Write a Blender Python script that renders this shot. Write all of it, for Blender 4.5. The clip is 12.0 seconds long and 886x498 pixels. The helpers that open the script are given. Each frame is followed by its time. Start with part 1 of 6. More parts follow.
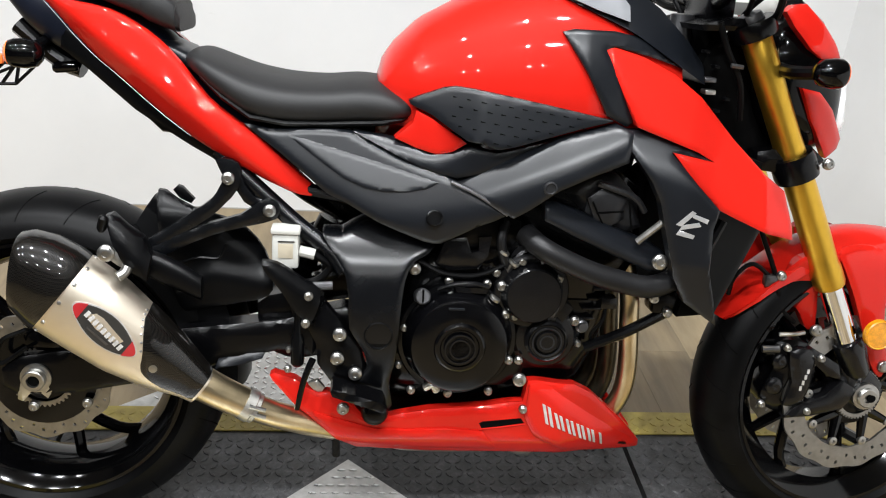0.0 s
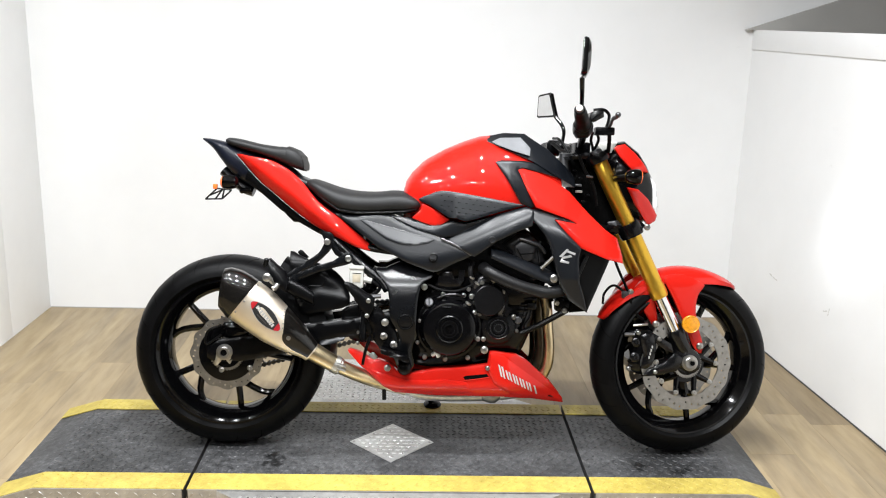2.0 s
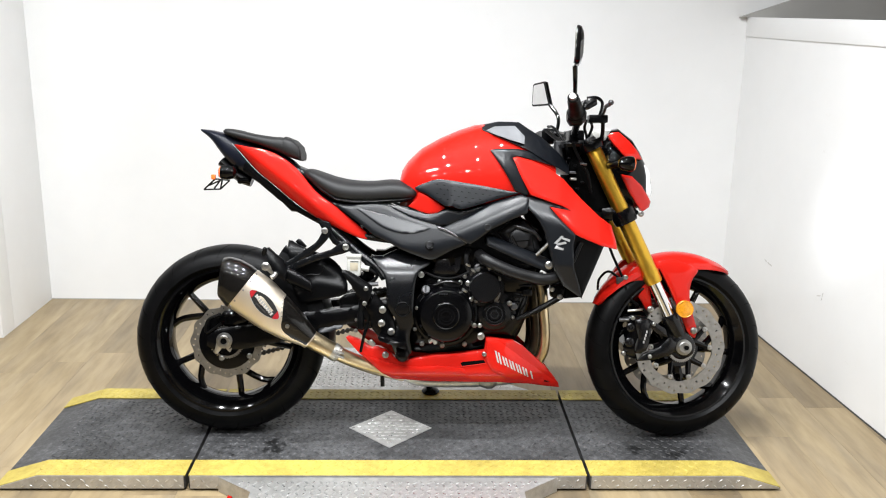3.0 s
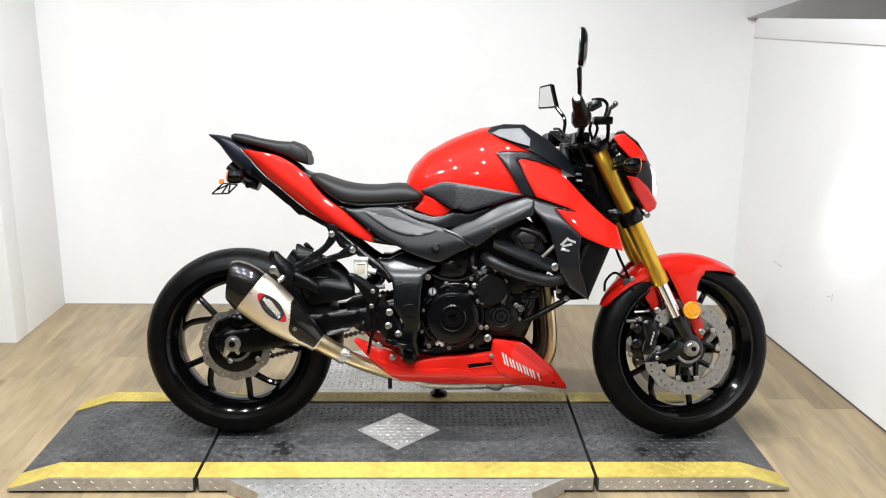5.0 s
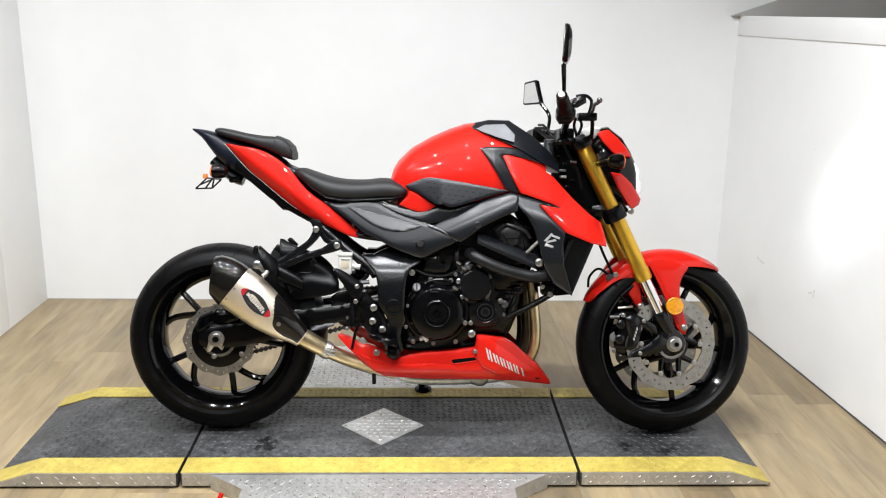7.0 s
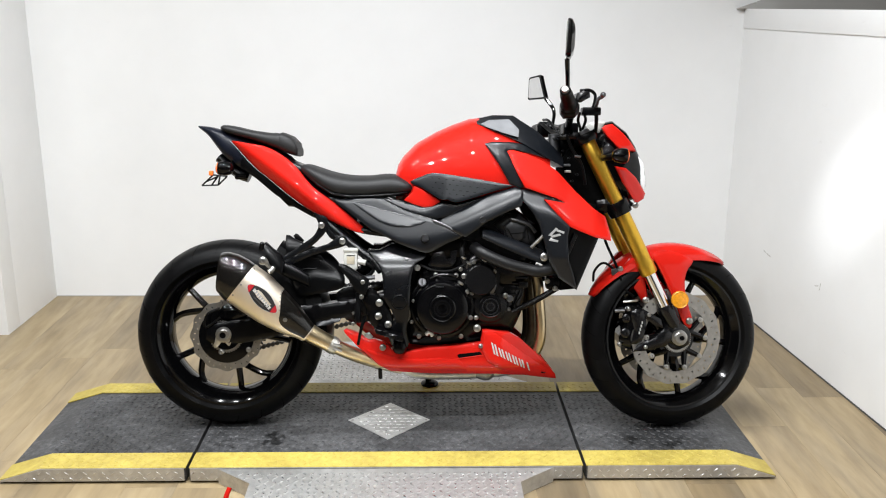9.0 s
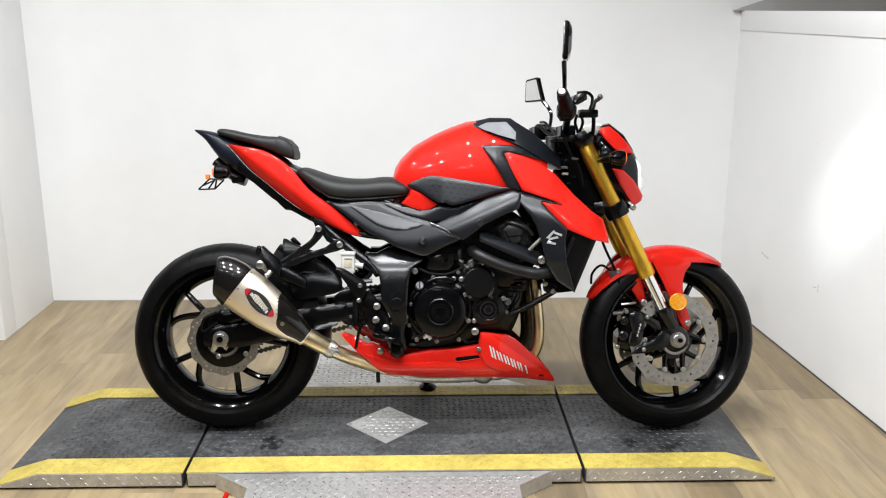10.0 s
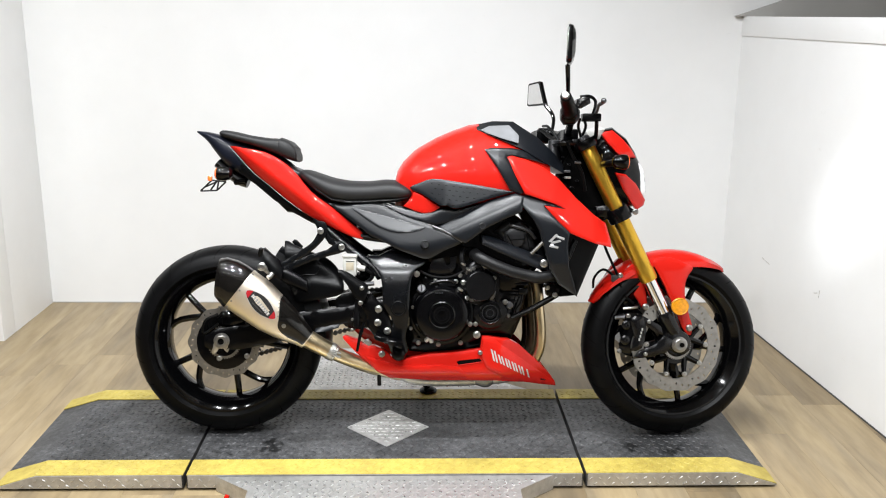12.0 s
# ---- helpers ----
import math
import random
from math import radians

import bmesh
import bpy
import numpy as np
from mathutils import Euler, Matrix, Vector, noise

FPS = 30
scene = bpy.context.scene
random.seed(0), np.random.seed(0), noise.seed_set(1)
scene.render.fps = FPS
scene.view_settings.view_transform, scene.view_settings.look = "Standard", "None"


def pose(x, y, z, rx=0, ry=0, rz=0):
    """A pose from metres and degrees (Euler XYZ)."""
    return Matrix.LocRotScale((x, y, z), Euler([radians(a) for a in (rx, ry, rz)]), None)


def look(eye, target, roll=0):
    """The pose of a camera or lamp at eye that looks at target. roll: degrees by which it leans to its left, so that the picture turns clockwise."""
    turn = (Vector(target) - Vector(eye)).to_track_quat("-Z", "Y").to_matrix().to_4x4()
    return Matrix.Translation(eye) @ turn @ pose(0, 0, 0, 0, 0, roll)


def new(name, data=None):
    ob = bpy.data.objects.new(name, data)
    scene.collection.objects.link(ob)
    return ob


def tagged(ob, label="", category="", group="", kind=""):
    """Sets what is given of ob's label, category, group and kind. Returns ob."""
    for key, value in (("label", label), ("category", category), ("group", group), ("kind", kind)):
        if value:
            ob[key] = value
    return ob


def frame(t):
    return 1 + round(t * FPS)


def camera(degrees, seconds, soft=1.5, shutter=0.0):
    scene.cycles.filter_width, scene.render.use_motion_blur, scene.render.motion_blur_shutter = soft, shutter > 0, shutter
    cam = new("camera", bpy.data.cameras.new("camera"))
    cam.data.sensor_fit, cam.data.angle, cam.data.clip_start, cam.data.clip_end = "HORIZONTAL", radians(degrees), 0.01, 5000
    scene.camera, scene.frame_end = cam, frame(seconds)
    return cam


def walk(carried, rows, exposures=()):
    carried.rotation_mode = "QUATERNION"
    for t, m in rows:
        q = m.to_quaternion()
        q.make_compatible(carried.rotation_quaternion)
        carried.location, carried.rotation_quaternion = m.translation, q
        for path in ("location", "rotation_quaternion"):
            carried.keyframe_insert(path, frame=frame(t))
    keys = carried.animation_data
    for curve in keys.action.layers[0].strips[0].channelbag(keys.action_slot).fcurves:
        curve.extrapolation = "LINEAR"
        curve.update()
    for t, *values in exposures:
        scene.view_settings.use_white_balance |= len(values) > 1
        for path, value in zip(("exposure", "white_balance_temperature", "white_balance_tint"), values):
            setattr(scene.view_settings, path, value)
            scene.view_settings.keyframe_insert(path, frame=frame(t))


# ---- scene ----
cam = camera(52.5, 12.0, 1.1)
PATH = [
    (0, (0.498, -1.352, 1.267), (0.715, 0.429, 0.382), 4.9),
    (0.2, (0.527, -1.527, 1.292), (0.696, 0.294, 0.482), 5.3),
    (0.3, (0.518, -1.611, 1.307), (0.668, 0.233, 0.547), 3.6),
    (0.5, (0.516, -1.764, 1.336), (0.71, 0.093, 0.618), 3.5),
    (0.7, (0.532, -1.906, 1.365), (0.666, -0.024, 0.700), 2.7),
    (1, (0.597, -2.104, 1.392), (0.658, -0.198, 0.792), 1.9),
    (1.2, (0.633, -2.222, 1.386), (0.694, -0.318, 0.777), 1.9),
    (1.5, (0.664, -2.392, 1.389), (0.774, -0.46, 0.884), 3.4),
    (1.7, (0.617, -2.525, 1.388), (0.726, -0.578, 0.944), 1.4),
    (2, (0.569, -2.7, 1.384), (0.64, -0.762, 0.889), 1.6),
    (2.2, (0.54, -2.737, 1.386), (0.62, -0.80, 0.896), 0.9),
    (2.5, (0.561, -2.762, 1.386), (0.625, -0.83, 0.872), 1.6),
    (3, (0.58, -2.734, 1.384), (0.651, -0.802, 0.869), 1.1),
    (3.2, (0.584, -2.731, 1.384), (0.649, -0.796, 0.881), 1.2),
    (5, (0.606, -2.747, 1.38), (0.644, -0.812, 0.875), 0.5),
    (5.5, (0.61, -2.753, 1.384), (0.657, -0.82, 0.875), 0.8),
    (6, (0.61, -2.751, 1.378), (0.663, -0.82, 0.859), 0.8),
    (6.5, (0.607, -2.75, 1.377), (0.657, -0.814, 0.874), 0.7),
    (7, (0.61, -2.75, 1.379), (0.68, -0.818, 0.866), 0.9),
    (9, (0.622, -2.761, 1.381), (0.672, -0.831, 0.858), 0.4),
    (9.5, (0.624, -2.755, 1.381), (0.674, -0.823, 0.866), 0.2),
    (10, (0.623, -2.755, 1.379), (0.678, -0.824, 0.863), 0.2),
    (10.5, (0.622, -2.757, 1.379), (0.674, -0.824, 0.871), 0.3),
    (11, (0.616, -2.756, 1.375), (0.667, -0.825, 0.857), 0.4),
    (11.5, (0.612, -2.753, 1.376), (0.663, -0.823, 0.852), 0.6),
    (12, (0.608, -2.752, 1.373), (0.669, -0.818, 0.867), 0.6),
]
walk(cam, [(t, look(eye, target, roll)) for t, eye, target, roll in PATH],
     [(0.0, -0.31), (1.0, -0.2), (2.0, -0.13), (3.2, -0.13), (5.0, -0.17), (7.2, -0.27), (9.0, -0.33), (10.2, -0.32), (12.0, -0.22)])

# ---- light ----
CEIL = 2.75
world = bpy.data.worlds.new("world")
scene.world = world
world.use_nodes = True
world.node_tree.nodes["Background"].inputs[0].default_value = (0.9, 0.95, 1.0, 1)
world.node_tree.nodes["Background"].inputs[1].default_value = 0.1


def lamp(x, y, z, power, size, target=None, color=(0.95, 0.975, 1.0)):
    data = bpy.data.lights.new("downlight", "AREA")
    data.shape, data.size, data.energy, data.color = "DISK", size, power, color
    data.spread = radians(162)
    ob = new("downlight", data)
    ob.matrix_world = look((x, y, z), target or (x, y + 0.001, 0))
    return ob


# rows of ceiling downlights on the viewer's side of the stand
for lx, share in ((-1.5, 0.42), (-0.85, 0.76), (-0.2, 1.0), (0.45, 1.26), (1.05, 1.26)):
    for ly, pw in ((-3.0, 11), (-1.5, 30), (-0.35, 23)):
        lamp(lx, ly, CEIL - 0.03, pw * share * 0.94, 0.075)
spot = bpy.data.lights.new("wall_spot", "SPOT")
spot.energy, spot.spot_size, spot.spot_blend, spot.shadow_soft_size, spot.color = 330, radians(9), 1.0, 0.05, (0.95, 0.98, 1.0)
new("wall_spot", spot).matrix_world = look((0.7, -1.5, CEIL - 0.05), (2.18, 0.38, 0.72))
scene.view_settings.exposure = 0.0

# ---- materials ----
class Nodes:
    """A small helper to wire node materials."""

    def __init__(self, name):
        self.mat = bpy.data.materials.new(name)
        self.mat.use_nodes = True
        self.tree = self.mat.node_tree
        self.bsdf = self.tree.nodes["Principled BSDF"]

    def add(self, kind):
        return self.tree.nodes.new(kind)

    def vmath(self, op):
        node = self.tree.nodes.new("ShaderNodeVectorMath")
        node.operation = op
        return node

    def link(self, a, b):
        self.tree.links.new(a, b)

    def coord(self, scale=(1, 1, 1), kind="Object", turn=0.0):
        tc, mp = self.add("ShaderNodeTexCoord"), self.add("ShaderNodeMapping")
        mp.inputs["Scale"].default_value = scale
        mp.inputs["Rotation"].default_value = (0, 0, turn)
        self.link(tc.outputs[kind], mp.inputs["Vector"])
        return mp.outputs["Vector"]

    def noise(self, vec, scale, detail=4.0, rough=0.55):
        n = self.add("ShaderNodeTexNoise")
        n.inputs["Scale"].default_value, n.inputs["Detail"].default_value = scale, detail
        n.inputs["Roughness"].default_value = rough
        self.link(vec, n.inputs["Vector"])
        return n.outputs["Fac"]

    def ramp(self, fac, stops):
        r = self.add("ShaderNodeValToRGB")
        el = r.color_ramp.elements
        while len(el) < len(stops):
            el.new(0.5)
        for e, (p, c) in zip(el, stops):
            e.position, e.color = p, (*c, 1)
        self.link(fac, r.inputs["Fac"])
        return r.outputs["Color"]

    def mix(self, fac, a, b, mode="MIX"):
        m = self.add("ShaderNodeMix")
        m.data_type, m.blend_type = "RGBA", mode
        for socket, v in ((m.inputs[0], fac), (m.inputs[6], a), (m.inputs[7], b)):
            if isinstance(v, (int, float)):
                socket.default_value = v
            elif isinstance(v, tuple):
                socket.default_value = (*v, 1)
            else:
                self.link(v, socket)
        return m.outputs[2]

    def bump(self, height, strength, dist=0.001):
        b = self.add("ShaderNodeBump")
        b.inputs["Strength"].default_value, b.inputs["Distance"].default_value = strength, dist
        self.link(height, b.inputs["Height"])
        self.link(b.outputs["Normal"], self.bsdf.inputs["Normal"])

    def range(self, fac, lo, hi):
        m = self.add("ShaderNodeMapRange")
        m.inputs["To Min"].default_value, m.inputs["To Max"].default_value = lo, hi
        self.link(fac, m.inputs["Value"])
        return m.outputs["Result"]


def material(name, color, rough=0.5, metal=0.0, coat=0.0, vary=0.15, scale=30.0, grain=0.0, grain_scale=400.0, rough_vary=0.1, spec=0.5):
    """A plain surface with mottling at two scales, gloss wear and fine relief."""
    n = Nodes(name)
    v = n.coord()
    big, fine = n.noise(v, scale, 5), n.noise(v, grain_scale, 3)
    dark = tuple(c * (1 - vary) for c in color)
    light = tuple(min(1, c * (1 + vary)) for c in color)
    col = n.ramp(big, [(0.3, dark), (0.7, light)])
    n.link(col, n.bsdf.inputs["Base Color"])
    n.link(n.range(big, rough - rough_vary * 0.5, rough + rough_vary * 0.5), n.bsdf.inputs["Roughness"])
    n.bsdf.inputs["Metallic"].default_value = metal
    n.bsdf.inputs["Coat Weight"].default_value = coat
    n.bsdf.inputs["Coat Roughness"].default_value = 0.04
    n.bsdf.inputs["Specular IOR Level"].default_value = spec
    if grain:
        n.bump(fine, grain, 0.0008)
    return n.mat


RED = material("red_paint", (0.5, 0.011, 0.006), 0.45, 0.0, 0.6, 0.05, 6, 0.0, spec=0.05)
PLASTIC = material("black_plastic", (0.0016, 0.0017, 0.002), 0.3, 0, 0, 0.2, 20, 0.06, 900, spec=0.15)
COVER = material("satin_grey_cover", (0.0045, 0.0055, 0.0075), 0.32, 0, 0, 0.12, 14, 0.05, 1200, spec=0.38)
HEADGREY = material("dark_grey_casting", (0.013, 0.0132, 0.0145), 0.36, 0.05, 0, 0.2, 40, 0.1, 500, spec=0.32)
COVERGREY = material("dark_engine_cover", (0.0035, 0.0035, 0.004), 0.23, 0, 0, 0.2, 40, 0.05, 500, spec=0.36)
HOSE = material("hose_rubber", (0.006, 0.006, 0.0066), 0.42, 0, 0, 0.2, 30, 0.15, 400, spec=0.28)
# lighter copy of the satin cover, for its facet that reflects light from above
COVERTOP = material("lit_satin_cover", (0.19, 0.195, 0.205), 0.36, 0.2, 0, 0.1, 20, 0.05, 1200, spec=0.6)
FRAME = material("black_frame_paint", (0.0014, 0.0014, 0.0017), 0.24, 0, 0, 0.15, 25, 0.04, 600, spec=0.2)
FRAMESATIN = material("satin_black_frame", (0.0022, 0.0025, 0.0032), 0.26, 0, 0, 0.15, 25, 0.05, 600, spec=0.3)
ENGINE = material("black_engine_casting", (0.0012, 0.0012, 0.0015), 0.17, 0, 0, 0.25, 30, 0.03, 500, spec=0.32)
GLOSSBLACK = material("gloss_black", (0.0011, 0.0011, 0.0013), 0.09, 0, 0, 0.2, 20, spec=0.26)
RUBBER = material("tyre_rubber", (0.002, 0.002, 0.0022), 0.4, 0, 0, 0.35, 25, 0.15, 300, spec=0.1)
VINYL = material("seat_vinyl", (0.0075, 0.0075, 0.008), 0.58, 0, 0, 0.15, 30, 0.3, 700, spec=0.4)
STEEL = material("bolt_steel", (0.38, 0.375, 0.36), 0.34, 1.0, 0, 0.12, 80)
CHROME = material("chrome", (0.75, 0.75, 0.76), 0.08, 1.0, 0, 0.04, 40)
DISC = material("brake_disc_steel", (0.29, 0.28, 0.262), 0.40, 1.0, 0, 0.15, 60, 0.15, 900)
GOLD = material("gold_anodised", (0.66, 0.40, 0.05), 0.36, 1.0, 0, 0.05, 30, 0.03, 500)
TITAN = material("brushed_can", (0.80, 0.72, 0.60), 0.46, 1.0, 0, 0.05, 20, 0.05, 900)
PIPE = material("heat_tinted_pipe", (0.6, 0.49, 0.31), 0.3, 1.0, 0, 0.3, 12, 0.05, 400)
DARKPIPE = material("dark_pipe", (0.09, 0.075, 0.05), 0.34, 0.9, 0, 0.3, 20, 0.05, 400)
AMBER = material("amber_lens", (0.62, 0.25, 0.006), 0.25, 0, 0.5, 0.25, 160)
ORANGE = material("orange_lens", (0.85, 0.16, 0.03), 0.2, 0, 0.5, 0.1, 60)
REDLENS = material("red_lens", (0.6, 0.01, 0.01), 0.2, 0, 0.5, 0.1, 60)
WHITEPL = material("white_reservoir", (0.46, 0.46, 0.43), 0.35, 0, 0, 0.1, 40)
FLUID = material("brake_fluid", (0.40, 0.355, 0.27), 0.3, 0, 0, 0.1, 60)
SILVERLOGO = material("silver_decal", (0.7, 0.7, 0.7), 0.3, 0.7, 0, 0.1, 80)
WHITEDECAL = material("white_decal", (0.42, 0.41, 0.39), 0.45, 0, 0, 0.15, 80)
# opaque near-white: the bright reflection on the headlamp lens, painted in
LENS = material("white_glare_lens", (0.82, 0.84, 0.86), 0.12, 0.0, 0.8, 0.03, 50)
BADGE = material("badge_black", (0.02, 0.02, 0.02), 0.3, 0, 0.4, 0.1, 60)
BADGERED = material("badge_red", (0.33, 0.012, 0.018), 0.3, 0, 0.4, 0.1, 60)
TAILBLUE = material("dark_blue_grey_plastic", (0.004, 0.0055, 0.011), 0.36, 0.0, 0, 0.15, 20, 0.05, 900, spec=0.3)
ALU = material("cast_aluminium", (0.5, 0.49, 0.46), 0.4, 1.0, 0, 0.2, 50, 0.2, 400)
DULLALU = material("dull_aluminium", (0.3, 0.295, 0.28), 0.42, 1.0, 0, 0.2, 50, 0.2, 400)
DARKALU = material("dark_aluminium", (0.12, 0.12, 0.125), 0.35, 0.9, 0, 0.2, 40, 0.1, 400)
HOLE = material("dark_hole", (0.0015, 0.0015, 0.0015), 0.8, spec=0.05)


def carbon():
    n = Nodes("carbon_weave")
    w = n.add("ShaderNodeTexChecker")
    w.inputs["Scale"].default_value = 480
    w.inputs["Color1"].default_value, w.inputs["Color2"].default_value = (0.006, 0.005, 0.004, 1), (0.0016, 0.0016, 0.0016, 1)
    n.link(n.coord(turn=0.5), w.inputs["Vector"])
    n.link(w.outputs["Color"], n.bsdf.inputs["Base Color"])
    n.bsdf.inputs["Roughness"].default_value = 0.34
    n.bsdf.inputs["Specular IOR Level"].default_value = 0.1
    n.bsdf.inputs["Coat Weight"].default_value = 0.9
    n.bsdf.inputs["Coat Roughness"].default_value = 0.05
    return n.mat


CARBON = carbon()


def wall_paint():
    n = Nodes("white_wall_paint")
    v = n.coord()
    big, fine = n.noise(v, 1.7, 6, 0.65), n.noise(v, 180, 4)
    scuff = n.noise(n.coord((3, 3, 9)), 3.2, 8, 0.7)
    col = n.ramp(big, [(0.3, (0.78, 0.785, 0.785)), (0.7, (0.83, 0.835, 0.835))])
    mark = n.ramp(scuff, [(0.66, (1, 1, 1)), (0.8, (0.82, 0.81, 0.79))])
    n.link(n.mix(0.7, col, mark, "MULTIPLY"), n.bsdf.inputs["Base Color"])
    n.bsdf.inputs["Roughness"].default_value = 0.62
    n.bump(fine, 0.08, 0.001)
    return n.mat


WALL = wall_paint()
SCUFF = material("rubbed_scuff", (0.55, 0.54, 0.52), 0.7, 0, 0, 0.2, 200)
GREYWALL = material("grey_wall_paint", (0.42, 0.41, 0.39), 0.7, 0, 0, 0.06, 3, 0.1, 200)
CEILING = material("ceiling_paint", (0.45, 0.45, 0.45), 0.8, 0, 0, 0.05, 3)
DARKROOM = material("dark_showroom_wall", (0.06, 0.06, 0.062), 0.7, 0, 0, 0.1, 3)
SHINYTREAD = material("worn_bright_tread", (0.72, 0.72, 0.71), 0.28, 0.9, 0, 0.1, 60)


def wood():
    n = Nodes("oak_look_plank")
    info = n.add("ShaderNodeObjectInfo")
    v = n.coord((1, 1, 1), "Object")
    shift = n.vmath("ADD")
    sc = n.vmath("SCALE")
    n.link(info.outputs["Random"], sc.inputs["Scale"])
    sc.inputs[0].default_value = (37.0, 91.0, 13.0)
    n.link(v, shift.inputs[0]); n.link(sc.outputs[0], shift.inputs[1])
    st = n.vmath("MULTIPLY")
    n.link(shift.outputs[0], st.inputs[0])
    st.inputs[1].default_value = (16, 2.2, 1)
    grain, st2 = n.noise(st.outputs[0], 2.2, 8, 0.6), n.vmath("MULTIPLY")
    n.link(shift.outputs[0], st2.inputs[0]); st2.inputs[1].default_value = (7, 0.9, 1)
    band = n.noise(st2.outputs[0], 1.3, 3, 0.5)
    base = n.ramp(info.outputs["Random"], [(0.0, (0.195, 0.15, 0.09)), (0.3, (0.285, 0.226, 0.139)), (0.55, (0.25, 0.196, 0.118)), (0.8, (0.32, 0.258, 0.163)), (1.0, (0.275, 0.216, 0.131))])
    g = n.ramp(grain, [(0.3, (0.8, 0.77, 0.73)), (0.62, (1.06, 1.05, 1.04))])
    b = n.ramp(band, [(0.30, (0.62, 0.62, 0.64)), (0.47, (0.94, 0.91, 0.86)), (0.56, (1.02, 0.98, 0.88)), (0.66, (1.18, 1.15, 1.08))])
    col = n.mix(0.8, n.mix(1.0, base, g, "MULTIPLY"), b, "MULTIPLY")
    n.link(col, n.bsdf.inputs["Base Color"])
    n.link(n.range(grain, 0.5, 0.36), n.bsdf.inputs["Roughness"])
    n.bump(grain, 0.15, 0.001)
    return n.mat


WOOD = wood()


def plate_metal(name, a, b, rough, metal, dirt):
    n = Nodes(name)
    v = n.coord()
    big, mid, fine = n.noise(v, 4.5, 7, 0.65), n.noise(v, 38, 6, 0.7), n.noise(v, 500, 3)
    col = n.ramp(mid, [(0.32, a), (0.7, b)])
    d = n.ramp(big, [(0.35, dirt), (0.62, (1, 1, 1))])
    n.link(n.mix(1.0, col, d, "MULTIPLY"), n.bsdf.inputs["Base Color"])
    n.link(n.range(big, rough + 0.12, rough - 0.08), n.bsdf.inputs["Roughness"])
    n.bsdf.inputs["Metallic"].default_value = metal
    n.bump(fine, 0.15, 0.0005)
    return n.mat



def stained_deck():
    """Dark painted tread plate, rubbed grey in patches, with black oil stains of their own shape."""
    n = Nodes("worn_dark_tread")
    v = n.coord()
    big, mid, fine = n.noise(v, 3.6, 7, 0.68), n.noise(v, 55, 6, 0.75), n.noise(v, 500, 3)
    col = n.ramp(mid, [(0.34, (0.025, 0.025, 0.026)), (0.56, (0.072, 0.072, 0.075)), (0.74, (0.17, 0.17, 0.172))])
    d = n.ramp(big, [(0.36, (0.38, 0.38, 0.38)), (0.6, (1.05, 1.05, 1.05))])
    col = n.mix(1.0, col, d, "MULTIPLY")
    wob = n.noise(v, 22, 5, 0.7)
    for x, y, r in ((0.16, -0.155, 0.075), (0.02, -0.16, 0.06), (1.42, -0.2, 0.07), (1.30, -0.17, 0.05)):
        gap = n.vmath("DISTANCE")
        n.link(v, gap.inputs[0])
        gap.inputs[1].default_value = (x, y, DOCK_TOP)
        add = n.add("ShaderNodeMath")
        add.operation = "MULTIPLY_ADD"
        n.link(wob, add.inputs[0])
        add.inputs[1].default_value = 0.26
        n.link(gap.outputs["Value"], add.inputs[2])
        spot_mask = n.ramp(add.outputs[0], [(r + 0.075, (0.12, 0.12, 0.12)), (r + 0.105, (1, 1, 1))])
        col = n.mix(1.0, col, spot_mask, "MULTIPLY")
    n.link(col, n.bsdf.inputs["Base Color"])
    n.link(n.range(big, 0.62, 0.42), n.bsdf.inputs["Roughness"])
    n.bsdf.inputs["Metallic"].default_value = 0.1
    n.bump(fine, 0.2, 0.0006)
    return n.mat


DOCK_TOP = 0.05
DARKPLATE = stained_deck()
SILVERPLATE = plate_metal("aluminium_tread", (0.48, 0.48, 0.47), (0.68, 0.68, 0.67), 0.4, 0.75, (0.82, 0.8, 0.78))
YELLOW = plate_metal("yellow_edge_paint", (0.40, 0.31, 0.06), (0.56, 0.45, 0.10), 0.5, 0.0, (0.72, 0.70, 0.66))

# ---- mesh helpers ----
def mesh_object(name, bm, mat, parent=None, label="", sharp=35):
    """Links a bmesh as one mesh object under its parent."""
    bmesh.ops.recalc_face_normals(bm, faces=bm.faces)
    me = bpy.data.meshes.new(name)
    bm.to_mesh(me)
    bm.free()
    me.polygons.foreach_set("use_smooth", [True] * len(me.polygons))
    me.set_sharp_from_angle(angle=radians(sharp))
    me.materials.append(mat)
    ob = new(name, me)
    ob.parent = parent
    return tagged(ob, label)


def part(name, bm, mat, parent, label="", sharp=35):
    return mesh_object(name, bm, mat, parent, label, sharp)


def add_box(bm, lo, hi, bevel=0.0):
    m = Matrix.Translation([(a + b) / 2 for a, b in zip(lo, hi)]) @ Matrix.Diagonal([abs(b - a) for a, b in zip(lo, hi)] + [1])
    made = bmesh.ops.create_cube(bm, size=1, matrix=m)
    if bevel:
        edges = {e for v in made["verts"] for e in v.link_edges}
        bmesh.ops.bevel(bm, geom=list(edges), offset=bevel, segments=2, affect="EDGES", profile=0.6)
    return bm


def box(lo, hi, bevel=0.0):
    return add_box(bmesh.new(), lo, hi, bevel)


